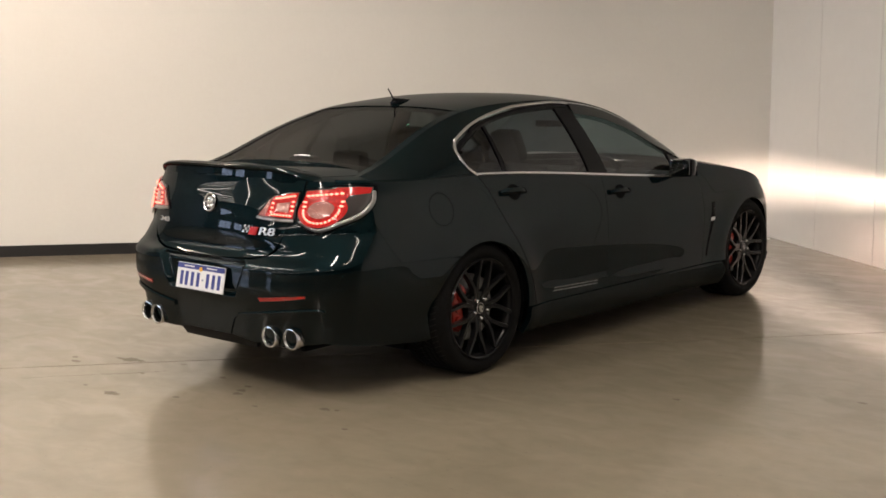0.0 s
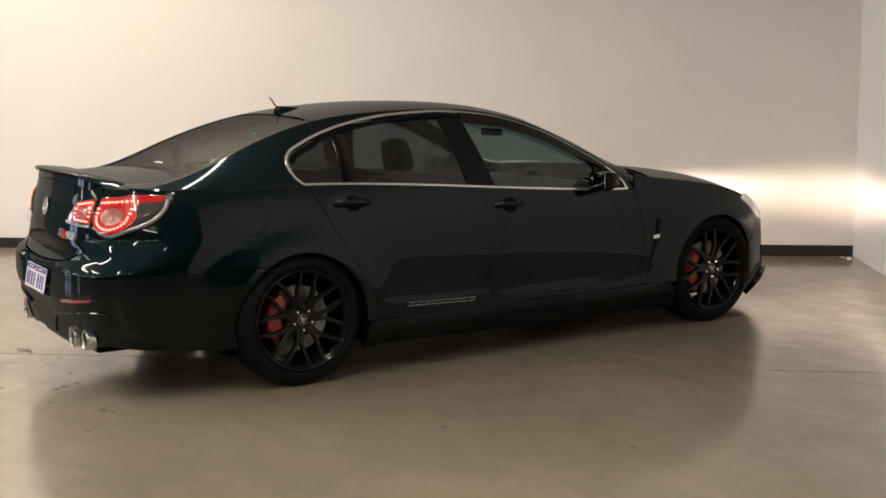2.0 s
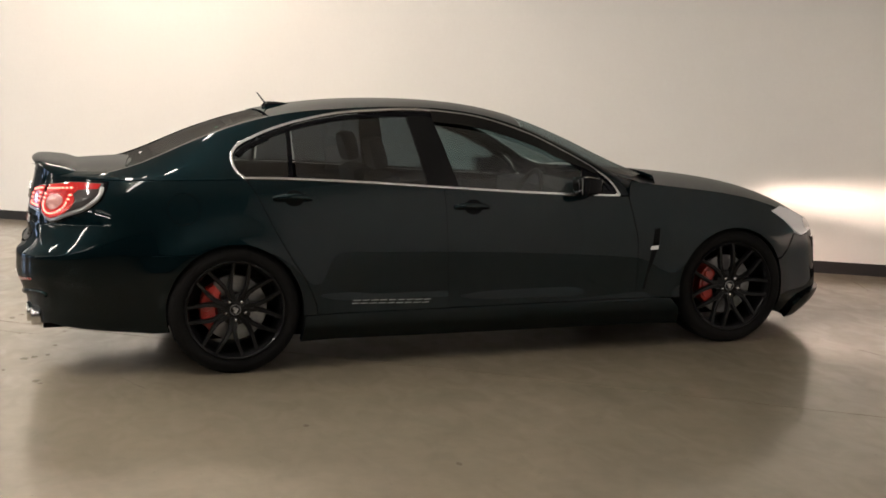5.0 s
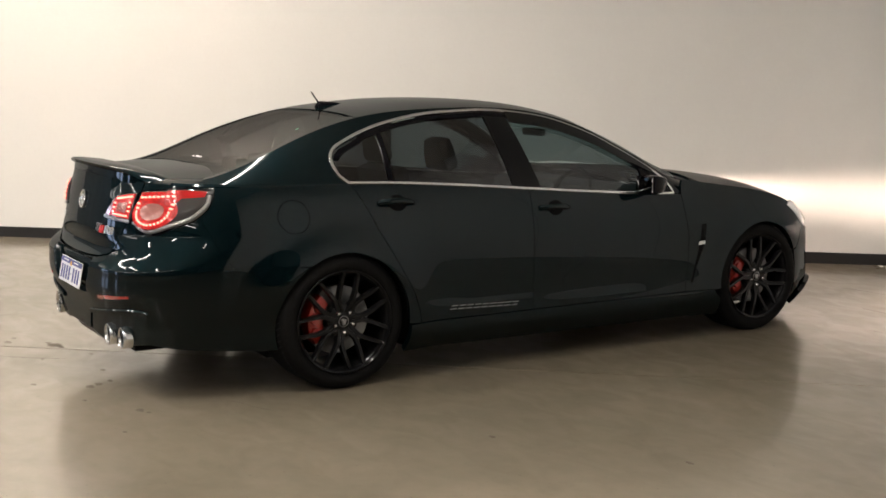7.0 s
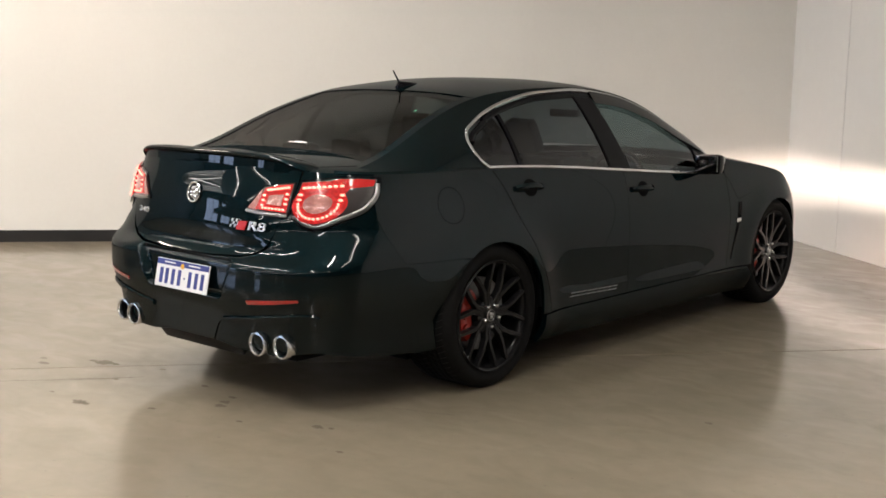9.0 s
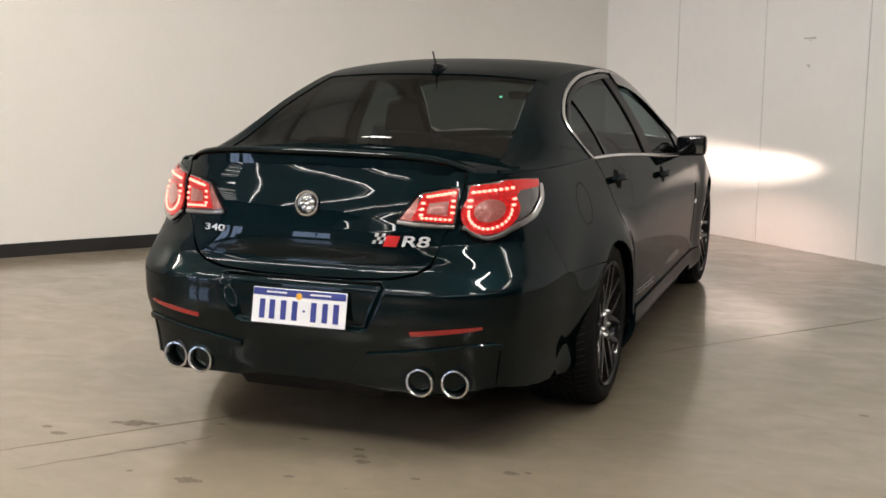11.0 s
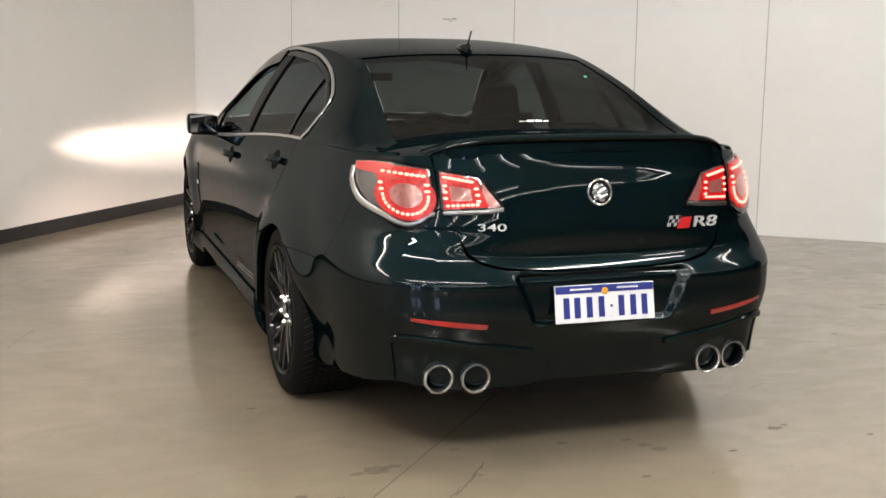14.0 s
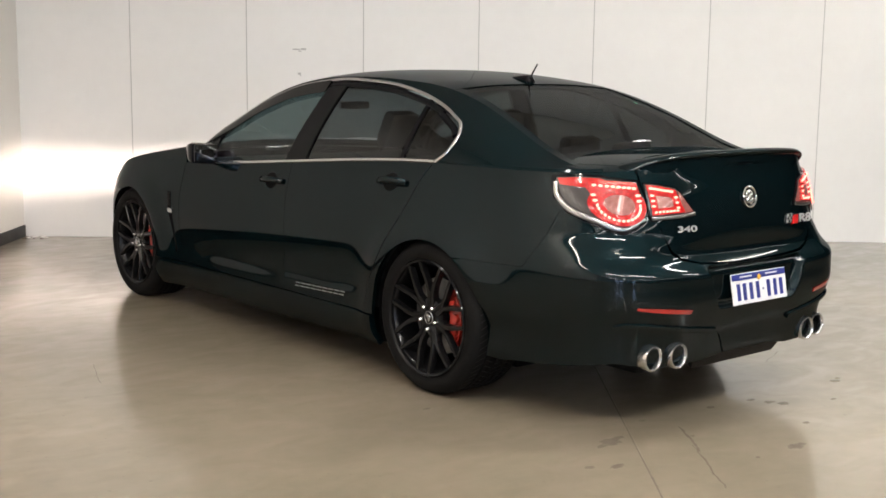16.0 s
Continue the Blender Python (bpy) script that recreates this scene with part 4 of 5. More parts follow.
def make_wheel(side_sign, y, width, spin, track):
    bm = lathe([(0.264, 0.012), (0.259, 0.019), (0.250, 0.012), (0.243, -0.020), (0.236, -0.10), (0.236, -width + .02), (0.262, -width + .01), (0.262, -width + .004), (0.232, -width + .012), (0.230, -0.10), (0.238, -0.014), (0.252, 0.006)], 72, close=True)
    lathe([(0.0, -0.014), (0.072, -0.014), (0.084, -0.019), (0.088, -0.05), (0.0, -0.05)], 40, bm=bm)
    wheel = part("wheel", bm, WHEEL_BLACK, car, "black split-spoke alloy wheel, low-profile tyre")
    spoke = None
    for k in range(7):
        if spoke is None:
            sb = bmesh.new()
            for sgn in (-1, 1):
                bar(sb, polar(0.045, sgn * 14), polar(0.118, sgn * 5.4), 0.0105, 0.0092, 0.035, 0.030, -0.013, -0.004)
                bar(sb, polar(0.114, sgn * 5.4), polar(0.168, sgn * 10.4), 0.0094, 0.0082, 0.030, 0.028, -0.004, 0.002)
                bar(sb, polar(0.164, sgn * 10.4), polar(0.250, sgn * 16.4), 0.0084, 0.0072, 0.028, 0.028, 0.002, 0.009)
            spoke = part("spoke", sb, WHEEL_BLACK, wheel)
            arm = spoke
        else:
            arm = new("spoke", spoke.data)
            arm.parent = wheel
        arm.matrix_basis = pose(0, 0, 0, 90 + spin + k * 360 / 7)
    prof = [(0.250, -0.004), (0.262, 0.006), (0.280, 0.016), (0.302, 0.019), (0.323, 0.011), (0.337, -0.006), (0.343, -0.020), (TYRE_R, -0.034)]
    n = 5
    for i in range(n):
        x = -0.034 - (width - 0.068) * (i + 0.8) / (n + 0.6)
        prof += [(TYRE_R, x + 0.006), (TYRE_R - 0.007, x + 0.004), (TYRE_R - 0.007, x - 0.004), (TYRE_R, x - 0.006)]
    prof += [(TYRE_R, -width + 0.034), (0.337, -width + 0.006), (0.300, -width - 0.016), (0.262, -width - 0.004), (0.250, -width + 0.01)]
    part("tyre", lathe(prof, 96, close=True), RUBBER, wheel, "black low-profile tyre")
    sipe = bmesh.new()
    for i in range(72):
        a = 360 / 72 * i
        for x0, x1, sl in ((-0.010, -0.058, 3.4), (-0.074, -0.118, -3.0), (-0.134, -0.178, 3.0), (-0.196, -0.236, -3.0)):
            p, q = polar(TYRE_R + 0.0012, a), polar(TYRE_R + 0.0012, a + sl)
            p2, q2 = polar(TYRE_R + 0.0012, a + 0.55), polar(TYRE_R + 0.0012, a + sl + 0.55)
            sipe.faces.new([sipe.verts.new(v) for v in ((x0, *p), (x1, *q), (x1, *q2), (x0, *p2))])
    tagged(part("tread_cut", sipe, TREAD, wheel, smooth=False), kind="stuff")
    cap = part("centre_cap", lathe([(0.0, -0.004), (0.023, -0.004), (0.028, -0.007), (0.031, -0.016)], 28), WHEEL_BLACK, wheel, "black round centre cap with silver relief")
    rel = bmesh.new()
    for cy, cz, r in ((-0.006, 0.007, 0.010), (0.008, 0.003, 0.009), (0.001, -0.009, 0.011)):
        own = lathe([(0.0, 0.001), (r * 0.6, 0.0), (r, -0.0045)], 14)
        bmesh.ops.translate(own, verts=own.verts[:], vec=(0, cy, cz))
        merge(rel, own)
    lathe([(0.024, -0.006), (0.0265, -0.003), (0.029, -0.0065)], 28, bm=rel, close=True)
    part("cap_relief", rel, LAMP_EDGE, cap)
    nut = None
    for k in range(5):
        c = polar(0.053, 90 + 36 + k * 72)
        if nut is None:
            nut = part("wheel_nut", lathe([(0.0, 0.008), (0.007, 0.006), (0.0110, 0.0), (0.0120, -0.014)], 6), SATIN_CHROME, wheel, "chrome wheel nut")
            nut.location = (0, *c)
        else:
            o = new("wheel_nut", nut.data)
            o.parent = wheel
            o.location = (0, *c)
    bm = lathe([(0.075, -0.075), (0.172, -0.075), (0.174, -0.079), (0.174, -0.101), (0.172, -0.105), (0.075, -0.105)], 64, close=True)
    part("brake_disc", bm, STEEL, wheel, "grey steel brake disc")
    bm = bmesh.new()
    mid = 174 if side_sign > 0 else 6
    ang = np.linspace(mid - 45, mid + 45, 15)
    sec = [(0.090, -0.058), (0.104, -0.042), (0.148, -0.036), (0.178, -0.042), (0.187, -0.070), (0.180, -0.125), (0.098, -0.125)]
    rings = [[bm.verts.new((x, *polar(0.140 + (r - 0.140) * (1 if 1 < i < 13 else 0.8), a))) for r, x in sec] for i, a in enumerate(ang)]
    for p, q in zip(rings, rings[1:]):
        for k in range(len(sec)):
            bm.faces.new((p[k], p[(k + 1) % len(sec)], q[(k + 1) % len(sec)], q[k]))
    bm.faces.new(rings[0]), bm.faces.new(rings[-1])
    part("brake_caliper", bm, CALIPER_RED, wheel, "red painted brake caliper")
    for dz in (-0.060, 0.0, 0.060):
        c = polar(0.148, mid + math.degrees(dz / 0.148))
        bmp = lathe([(0.0, -0.028), (0.019, -0.028), (0.022, -0.034), (0.022, -0.05)], 20)
        bmesh.ops.translate(bmp, verts=bmp.verts[:], vec=(0, *c))
        part("caliper_piston", bmp, CALIPER_RED, wheel)
    wheel.matrix_basis = Matrix.Translation((side_sign * track, y, WHEEL_Z)) @ (pose(0, 0, 0) if side_sign > 0 else pose(0, 0, 0, 0, 0, 180))
    return wheel


make_wheel(1, 0.0, 0.275, 17, 0.886), make_wheel(-1, 0.0, 0.275, -5, 0.886), make_wheel(1, AXLE, 0.245, -18, 0.872), make_wheel(-1, AXLE, 0.245, -4, 0.872)

# ---------------------------------------------------------------- tail lamps


def at_tail(x, z, off=0.0):
    u, v = tx(x, z)
    p, n = normals_of(tail, np.array([u]), np.array([v]), 1)
    return Vector((p + n * off)[0]), Vector(n[0])


led_mesh = None


def diode(x, z, parent, s, size=0.0062, off=0.016, wide=1.0, turn=0.0):
    """A small lit bead; wide stretches it along the panel, turn tilts it (degrees)."""
    global led_mesh
    if led_mesh is None:
        bm = bmesh.new()
        bmesh.ops.create_uvsphere(bm, u_segments=8, v_segments=5, radius=1.0)
        led_mesh = bpy.data.meshes.new("diode")
        bm.to_mesh(led_mesh)
        bm.free()
        led_mesh.shade_smooth()
        led_mesh.materials.append(LED)
    p, n = at_tail(x, z, off)
    o = new("diode", led_mesh)
    o.parent = parent
    face = math.degrees(math.atan2(n.x, -n.y))
    o.matrix_basis = Matrix.Translation((s * p.x, p.y, p.z)) @ pose(0, 0, 0, 0, 0, s * face) @ pose(0, 0, 0, 0, -s * turn, 0) @ Matrix.Diagonal((size * wide, size * 0.7, size * 0.85, 1))


for s in (1, -1):
    shell = [tx(0.559, 1.004), tx(0.65, 1.016), ts(-0.80, 1.021), ts(-0.72, 1.021), ts(-0.616, 1.014), ts(-0.622, 0.985), ts(-0.652, 0.925), ts(-0.72, 0.868), ts(-0.825, 0.826), tx(0.680, 0.802), tx(0.640, 0.792), tx(0.60, 0.804), tx(0.572, 0.830), tx(0.556, 0.838)]
    outer = skin("tail_lamp", shell, tail, GLOSS_BLACK, car, s=s, off=0.003, thick=0.012, step=(0.03, 0.03), label="lit red tail lamp with ring of diodes")
    lens = [tx(0.565, 0.995), tx(0.65, 1.006), ts(-0.80, 1.011), ts(-0.72, 1.011), ts(-0.640, 1.005), ts(-0.652, 0.972), ts(-0.688, 0.925), ts(-0.745, 0.886), ts(-0.835, 0.850), tx(0.675, 0.828), tx(0.640, 0.820), tx(0.604, 0.834), tx(0.578, 0.853), tx(0.563, 0.860)]
    skin("smoked_lens", lens, tail, LENS_SMOKE, outer, s=s, off=0.006, thick=0.004, step=(0.02, 0.02), bulge=0.006)
    band = [tx(0.655, 1.000), ts(-0.80, 1.006), ts(-0.72, 1.006), ts(-0.652, 1.000), ts(-0.668, 0.976), ts(-0.78, 0.968), tx(0.655, 0.960)]
    skin("red_band", band, tail, LENS_RED, outer, s=s, off=0.0135, thick=0.004, step=(0.03, 0.02))
    # the glowing field: upper bar and ring in one
    glow = [tx(0.570, 0.990), tx(0.62, 0.996), tx(0.690, 1.000), tx(0.707, 0.972)] + [tx(0.634 + 0.082 * math.cos(t), 0.901 + 0.076 * math.sin(t)) for t in np.linspace(0.62, -math.pi - 0.42, 26)] + [tx(0.566, 0.945)]
    skin("red_ring_lens", glow, tail, RED_GLOW, outer, s=s, off=0.0155, thick=0.005, step=(0.02, 0.02))
    skin("clear_lens", [tx(0.634 + 0.044 * math.cos(t), 0.908 + (0.042 if math.sin(t) < 0 else 0.036) * math.sin(t)) for t in np.linspace(0, 2 * math.pi, 29)[:-1]], tail, LENS_CLEAR, outer, s=s, off=0.0185, thick=0.003, step=(0.02, 0.02))
    low_edge = smooth([ts(-0.646, 0.985), ts(-0.660, 0.945), ts(-0.692, 0.910), ts(-0.745, 0.874), ts(-0.835, 0.840), tx(0.675, 0.822), tx(0.640, 0.813), tx(0.602, 0.826), tx(0.576, 0.846), tx(0.560, 0.850)], 6)
    wide = np.interp(np.linspace(0, 1, len(low_edge)), [0, 0.25, 0.5, 0.7, 1], [0.010, 0.0125, 0.0105, 0.0075, 0.0070]).tolist()
    trim("chrome_edge", low_edge, tail, wide, LAMP_EDGE, outer, off=0.011, s=s, flat=0.55, label="chrome lower lamp edge")
    for k in range(15):
        t = radians(-182 + 184 * k / 14)
        diode(0.634 + 0.060 * math.cos(t), 0.901 + 0.057 * math.sin(t), outer, s, 0.0066, off=0.0195, wide=1.15, turn=math.degrees(t) + 90)
    for dz in (0.020, 0.040):
        for dx in (-0.059, 0.062):
            diode(0.634 + dx, 0.901 + dz, outer, s, 0.0066, off=0.0195, wide=1.7)
    for k in range(8):
        diode(0.582 + 0.0148 * k, 0.968 + 0.0014 * k, outer, s, 0.0066, off=0.0195, wide=1.5)
    # inner lamp on the boot lid
    shell = [tx(0.545, 0.995), tx(0.49, 0.990), tx(0.412, 0.976), tx(0.378, 0.935), tx(0.333, 0.866), tx(0.40, 0.852), tx(0.535, 0.843), tx(0.545, 0.860)]
    inner_lamp = skin("inner_tail_lamp", shell, tail, GLOSS_BLACK, boot, s=s, off=0.003, thick=0.01, step=(0.03, 0.03), label="lit red lamp on the boot lid")
    skin("lens", [tx(0.540, 0.988), tx(0.49, 0.983), tx(0.420, 0.969), tx(0.392, 0.930), tx(0.350, 0.876), tx(0.41, 0.866), tx(0.533, 0.860), tx(0.540, 0.872)], tail, LENS_SMOKE, inner_lamp, s=s, off=0.006, thick=0.004, step=(0.02, 0.02), bulge=0.004)
    skin("silvered_tip", [tx(0.412, 0.958), tx(0.392, 0.928), tx(0.353, 0.878), tx(0.396, 0.871), tx(0.412, 0.920)], tail, LENS_CLEAR, inner_lamp, s=s, off=0.0105, thick=0.004, step=(0.02, 0.02))
    skin("red_lens", [tx(0.537, 0.984), tx(0.49, 0.979), tx(0.425, 0.963), tx(0.414, 0.930), tx(0.392, 0.876), tx(0.531, 0.866)], tail, RED_GLOW, inner_lamp, s=s, off=0.0115, thick=0.004, step=(0.02, 0.02))
    skin("clear_lens", [tx(0.512, 0.942), tx(0.450, 0.934), tx(0.444, 0.898), tx(0.508, 0.893)], tail, LENS_CLEAR, inner_lamp, s=s, off=0.0145, thick=0.004)
    for k in range(7):
        diode(0.524 - 0.0132 * k, 0.969 - 0.0022 * k, inner_lamp, s, 0.0062, off=0.015, wide=1.45)
    for z in (0.945, 0.925, 0.905):
        diode(0.525, z - 0.003, inner_lamp, s, 0.0058, 0.015, 1.5)
        diode(0.430 - (0.945 - z) * 0.12, z - 0.011, inner_lamp, s, 0.0058, 0.015, 1.5)
    for k in range(7):
        diode(0.519 - 0.0150 * k, 0.878 + 0.0009 * k, inner_lamp, s, 0.0058, 0.015, 1.2)
    trim("chrome_edge", [tx(0.345, 0.868), tx(0.40, 0.861), tx(0.47, 0.857), tx(0.535, 0.854)], tail, 0.0075, LAMP_EDGE, inner_lamp, off=0.009, s=s, flat=0.6)
    # reflectors and exhaust tips
    skin("bumper_reflector", [tx(0.664, 0.519), tx(0.664, 0.509), tx(0.56, 0.494), tx(0.424, 0.479), tx(0.420, 0.496), tx(0.56, 0.511)], tail, REFLECTOR, car, s=s, off=0.003, thick=0.01, label="thin red bumper reflector")
    for x, y in ((0.445, -1.050), (0.567, -1.022)):
        bm = lathe([(0.0500, 0.13), (0.0510, 0.012), (0.0525, 0.0), (0.0505, -0.005), (0.0455, -0.006), (0.0420, -0.002), (0.0405, 0.010), (0.0400, 0.13)], 40, axis="y", close=True)
        lathe([(0.0, 0.07), (0.0402, 0.07), (0.0402, 0.075), (0.0, 0.075)], 24, axis="y", bm=bm)
        tip = part("exhaust_tip", bm, SATIN_CHROME, car, "round polished exhaust tip")
        tip.location = (s * x, y, 0.304)
        part("exhaust_bore", lathe([(0.0, 0.060), (0.0398, 0.060), (0.0398, 0.014), (0.0394, 0.014), (0.0394, 0.055), (0.0, 0.056)], 28, axis="y"), LINER, tip)

# ---------------------------------------------------------------- spoiler


def deck_at(x, y):
    w = float(body_x(y, float(BELT(y))))
    return float(deck(np.array([min(abs(x) / w, 1)]), np.array([y]))[0, 2])


bm = bmesh.new()
rows = []
for x in np.linspace(-0.572, 0.572, 49):
    e = abs(x) / 0.572
    yr = -1.012 + 0.075 * e**2.4 + 0.06 * e**10
    yf = -0.775 + 0.03 * e**3 - 0.04 * e**12
    zt = 1.112 - 0.010 * e**2
    d0, d1 = deck_at(x, max(yf, -0.98)), deck_at(x, max(yr, -0.97))
    lift = 1 - 0.97 * e**7
    tip_z = d1 + (zt - d1) * lift
    sec = [(yf, d0 - 0.003), (yf + (yr - yf) * 0.35, d0 + 0.012 * lift + (tip_z - d0) * 0.30), (yf + (yr - yf) * 0.75, d0 + (tip_z - d0) * 0.82 + 0.006 * lift), (yr + 0.010, tip_z + 0.001), (yr, tip_z - 0.006), (yr + 0.003, tip_z - 0.016 * lift), (yr + 0.016, tip_z - 0.021 * lift), (yr + 0.020, tip_z - 0.026 * lift), (yr + 0.016, min(d1, tip_z) - 0.012), (yf, d0 - 0.02)]
    rows.append([bm.verts.new((x, y, z)) for y, z in sec])
for p, q in zip(rows, rows[1:]):
    for k in range(len(p)):
        bm.faces.new((p[k], p[(k + 1) % len(p)], q[(k + 1) % len(p)], q[k]))
bm.faces.new(rows[0]), bm.faces.new(rows[-1])
part("boot_spoiler", bm, PAINT, boot, "low dark green lip spoiler")

# ---------------------------------------------------------------- plate and badges
bm = box(-0.186, 0.186, -0.003, 0.003, -0.064, 0.064, bevel=0.0025)
plate = part("number_plate", bm, PLATE_WHITE, car, "white number plate with blue figures", smooth=False)
plate.matrix_basis = Matrix.Translation((0, -1.103, 0.550)) @ pose(0, 0, 0, -11)
part("plate_band", box(-0.183, 0.183, -0.0045, -0.0025, 0.036, 0.061), PLATE_BLUE, plate, smooth=False)
part("plate_emblem", lathe([(0.0, -0.0062), (0.011, -0.006), (0.013, -0.0035)], 20, axis="y"), PLATE_GOLD, plate).location = (0, 0, 0.040)
for x in (-0.145, -0.105, -0.060, -0.015, 0.060, 0.105, 0.148):
    part("plate_bar", box(x - 0.011, x + 0.011, -0.005, -0.002, -0.048, 0.022, bevel=0.001), PLATE_BLUE, plate, smooth=False)
part("plate_bar", box(0.018, 0.026, -0.005, -0.002, -0.016, -0.008), PLATE_BLUE, plate, smooth=False)
for x in (-0.09, 0.085):
    part("plate_bar", box(x - 0.04, x + 0.04, -0.0056, -0.004, 0.046, 0.052), PLATE_WHITE, plate, smooth=False)


def on_tail(x, z, off=0.004):
    """A pose on the tail: x to the right, z up the panel, y into it."""
    p, n = at_tail(abs(x), z, off)
    if x < 0:
        p.x, n.x = -p.x, -n.x
    yax = -n
    xax = yax.cross(Vector((0, 0, 1))).normalized()
    zax = xax.cross(yax)
    return Matrix.Translation(p) @ Matrix((xax, yax, zax)).transposed().to_4x4()


bm = lathe([(0.047, 0.0), (0.0465, -0.007), (0.043, -0.009), (0.0395, -0.007), (0.038, -0.003), (0.0, -0.003)], 40, axis="y")
badge = part("round_badge", bm, CHROME, boot, "round chrome badge with plain relief")
badge.matrix_basis = on_tail(0.0001, 0.918, 0.001)
bm = bmesh.new()
for x, z, r in ((-0.010, 0.014, 0.014), (0.006, 0.020, 0.011), (0.016, 0.005, 0.014), (0.002, -0.004, 0.013), (0.008, -0.020, 0.014), (-0.012, -0.016, 0.011), (-0.020, 0.0, 0.010), (0.024, -0.012, 0.008)):
    own = lathe([(0.0, -0.009), (r * 0.6, -0.008), (r, -0.003)], 18, axis="y")
    bmesh.ops.translate(own, verts=own.verts[:], vec=(x, 0, z))
    merge(bm, own)
part("badge_relief", bm, SATIN_CHROME, badge)
part("badge_field", lathe([(0.0, -0.0036), (0.038, -0.0036), (0.038, -0.002)], 32, axis="y"), WHEEL_BLACK, badge)


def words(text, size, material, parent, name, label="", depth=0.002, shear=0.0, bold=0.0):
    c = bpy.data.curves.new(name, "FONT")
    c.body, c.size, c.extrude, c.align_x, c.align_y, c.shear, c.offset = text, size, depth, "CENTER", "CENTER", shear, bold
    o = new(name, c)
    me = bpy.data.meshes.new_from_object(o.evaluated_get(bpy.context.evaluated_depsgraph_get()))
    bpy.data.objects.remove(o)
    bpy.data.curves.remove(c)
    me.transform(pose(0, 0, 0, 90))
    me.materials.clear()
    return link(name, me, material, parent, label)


t340 = words("340", 0.045, LETTER, boot, "chrome_numerals", "chrome numerals reading 340", bold=0.0004)
t340.matrix_basis = on_tail(-0.385, 0.808, 0.003) @ Matrix.Diagonal((1.5, 1, 0.76, 1))
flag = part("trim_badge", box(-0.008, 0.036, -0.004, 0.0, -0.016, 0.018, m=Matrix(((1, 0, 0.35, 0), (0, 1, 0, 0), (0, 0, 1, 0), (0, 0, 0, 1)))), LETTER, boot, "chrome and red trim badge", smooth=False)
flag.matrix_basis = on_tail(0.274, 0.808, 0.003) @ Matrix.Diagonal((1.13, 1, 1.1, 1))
shear = Matrix(((1, 0, 0.35, 0), (0, 1, 0, 0), (0, 0, 1, 0), (0, 0, 0, 1)))
for i in range(4):
    for j in range(3):
        if (i + j) % 2:
            part("badge_check", box(-0.008 + i * 0.011, 0.003 + i * 0.011, -0.0055, -0.0035, -0.016 + j * 0.0113, -0.0047 + j * 0.0113, m=shear), SATIN_BLACK, flag, smooth=False)
part("badge_red_shape", box(0.030, 0.075, -0.006, 0.0, -0.024, 0.012, bevel=0.002, m=shear), BADGE_RED, flag, smooth=False)
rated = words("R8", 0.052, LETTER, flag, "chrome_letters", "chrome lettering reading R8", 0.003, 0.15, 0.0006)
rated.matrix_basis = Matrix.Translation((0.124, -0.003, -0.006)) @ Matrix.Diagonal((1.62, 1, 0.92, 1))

# ---------------------------------------------------------------- side details


def on_side(y, z, s, off=0.0, fn=side):
    p, n = normals_of(fn, np.array([y]), np.array([z]), 1)
    p, n = Vector((p + n * off)[0]), Vector(n[0])
    if s < 0:
        p.x, n.x = -p.x, -n.x
    xax = Vector((0, 1, 0)) - n * n.y
    xax.normalize()
    return Matrix.Translation(p) @ Matrix((xax, n, Vector((0, 0, 1)) - n * n.z)).transposed().to_4x4()


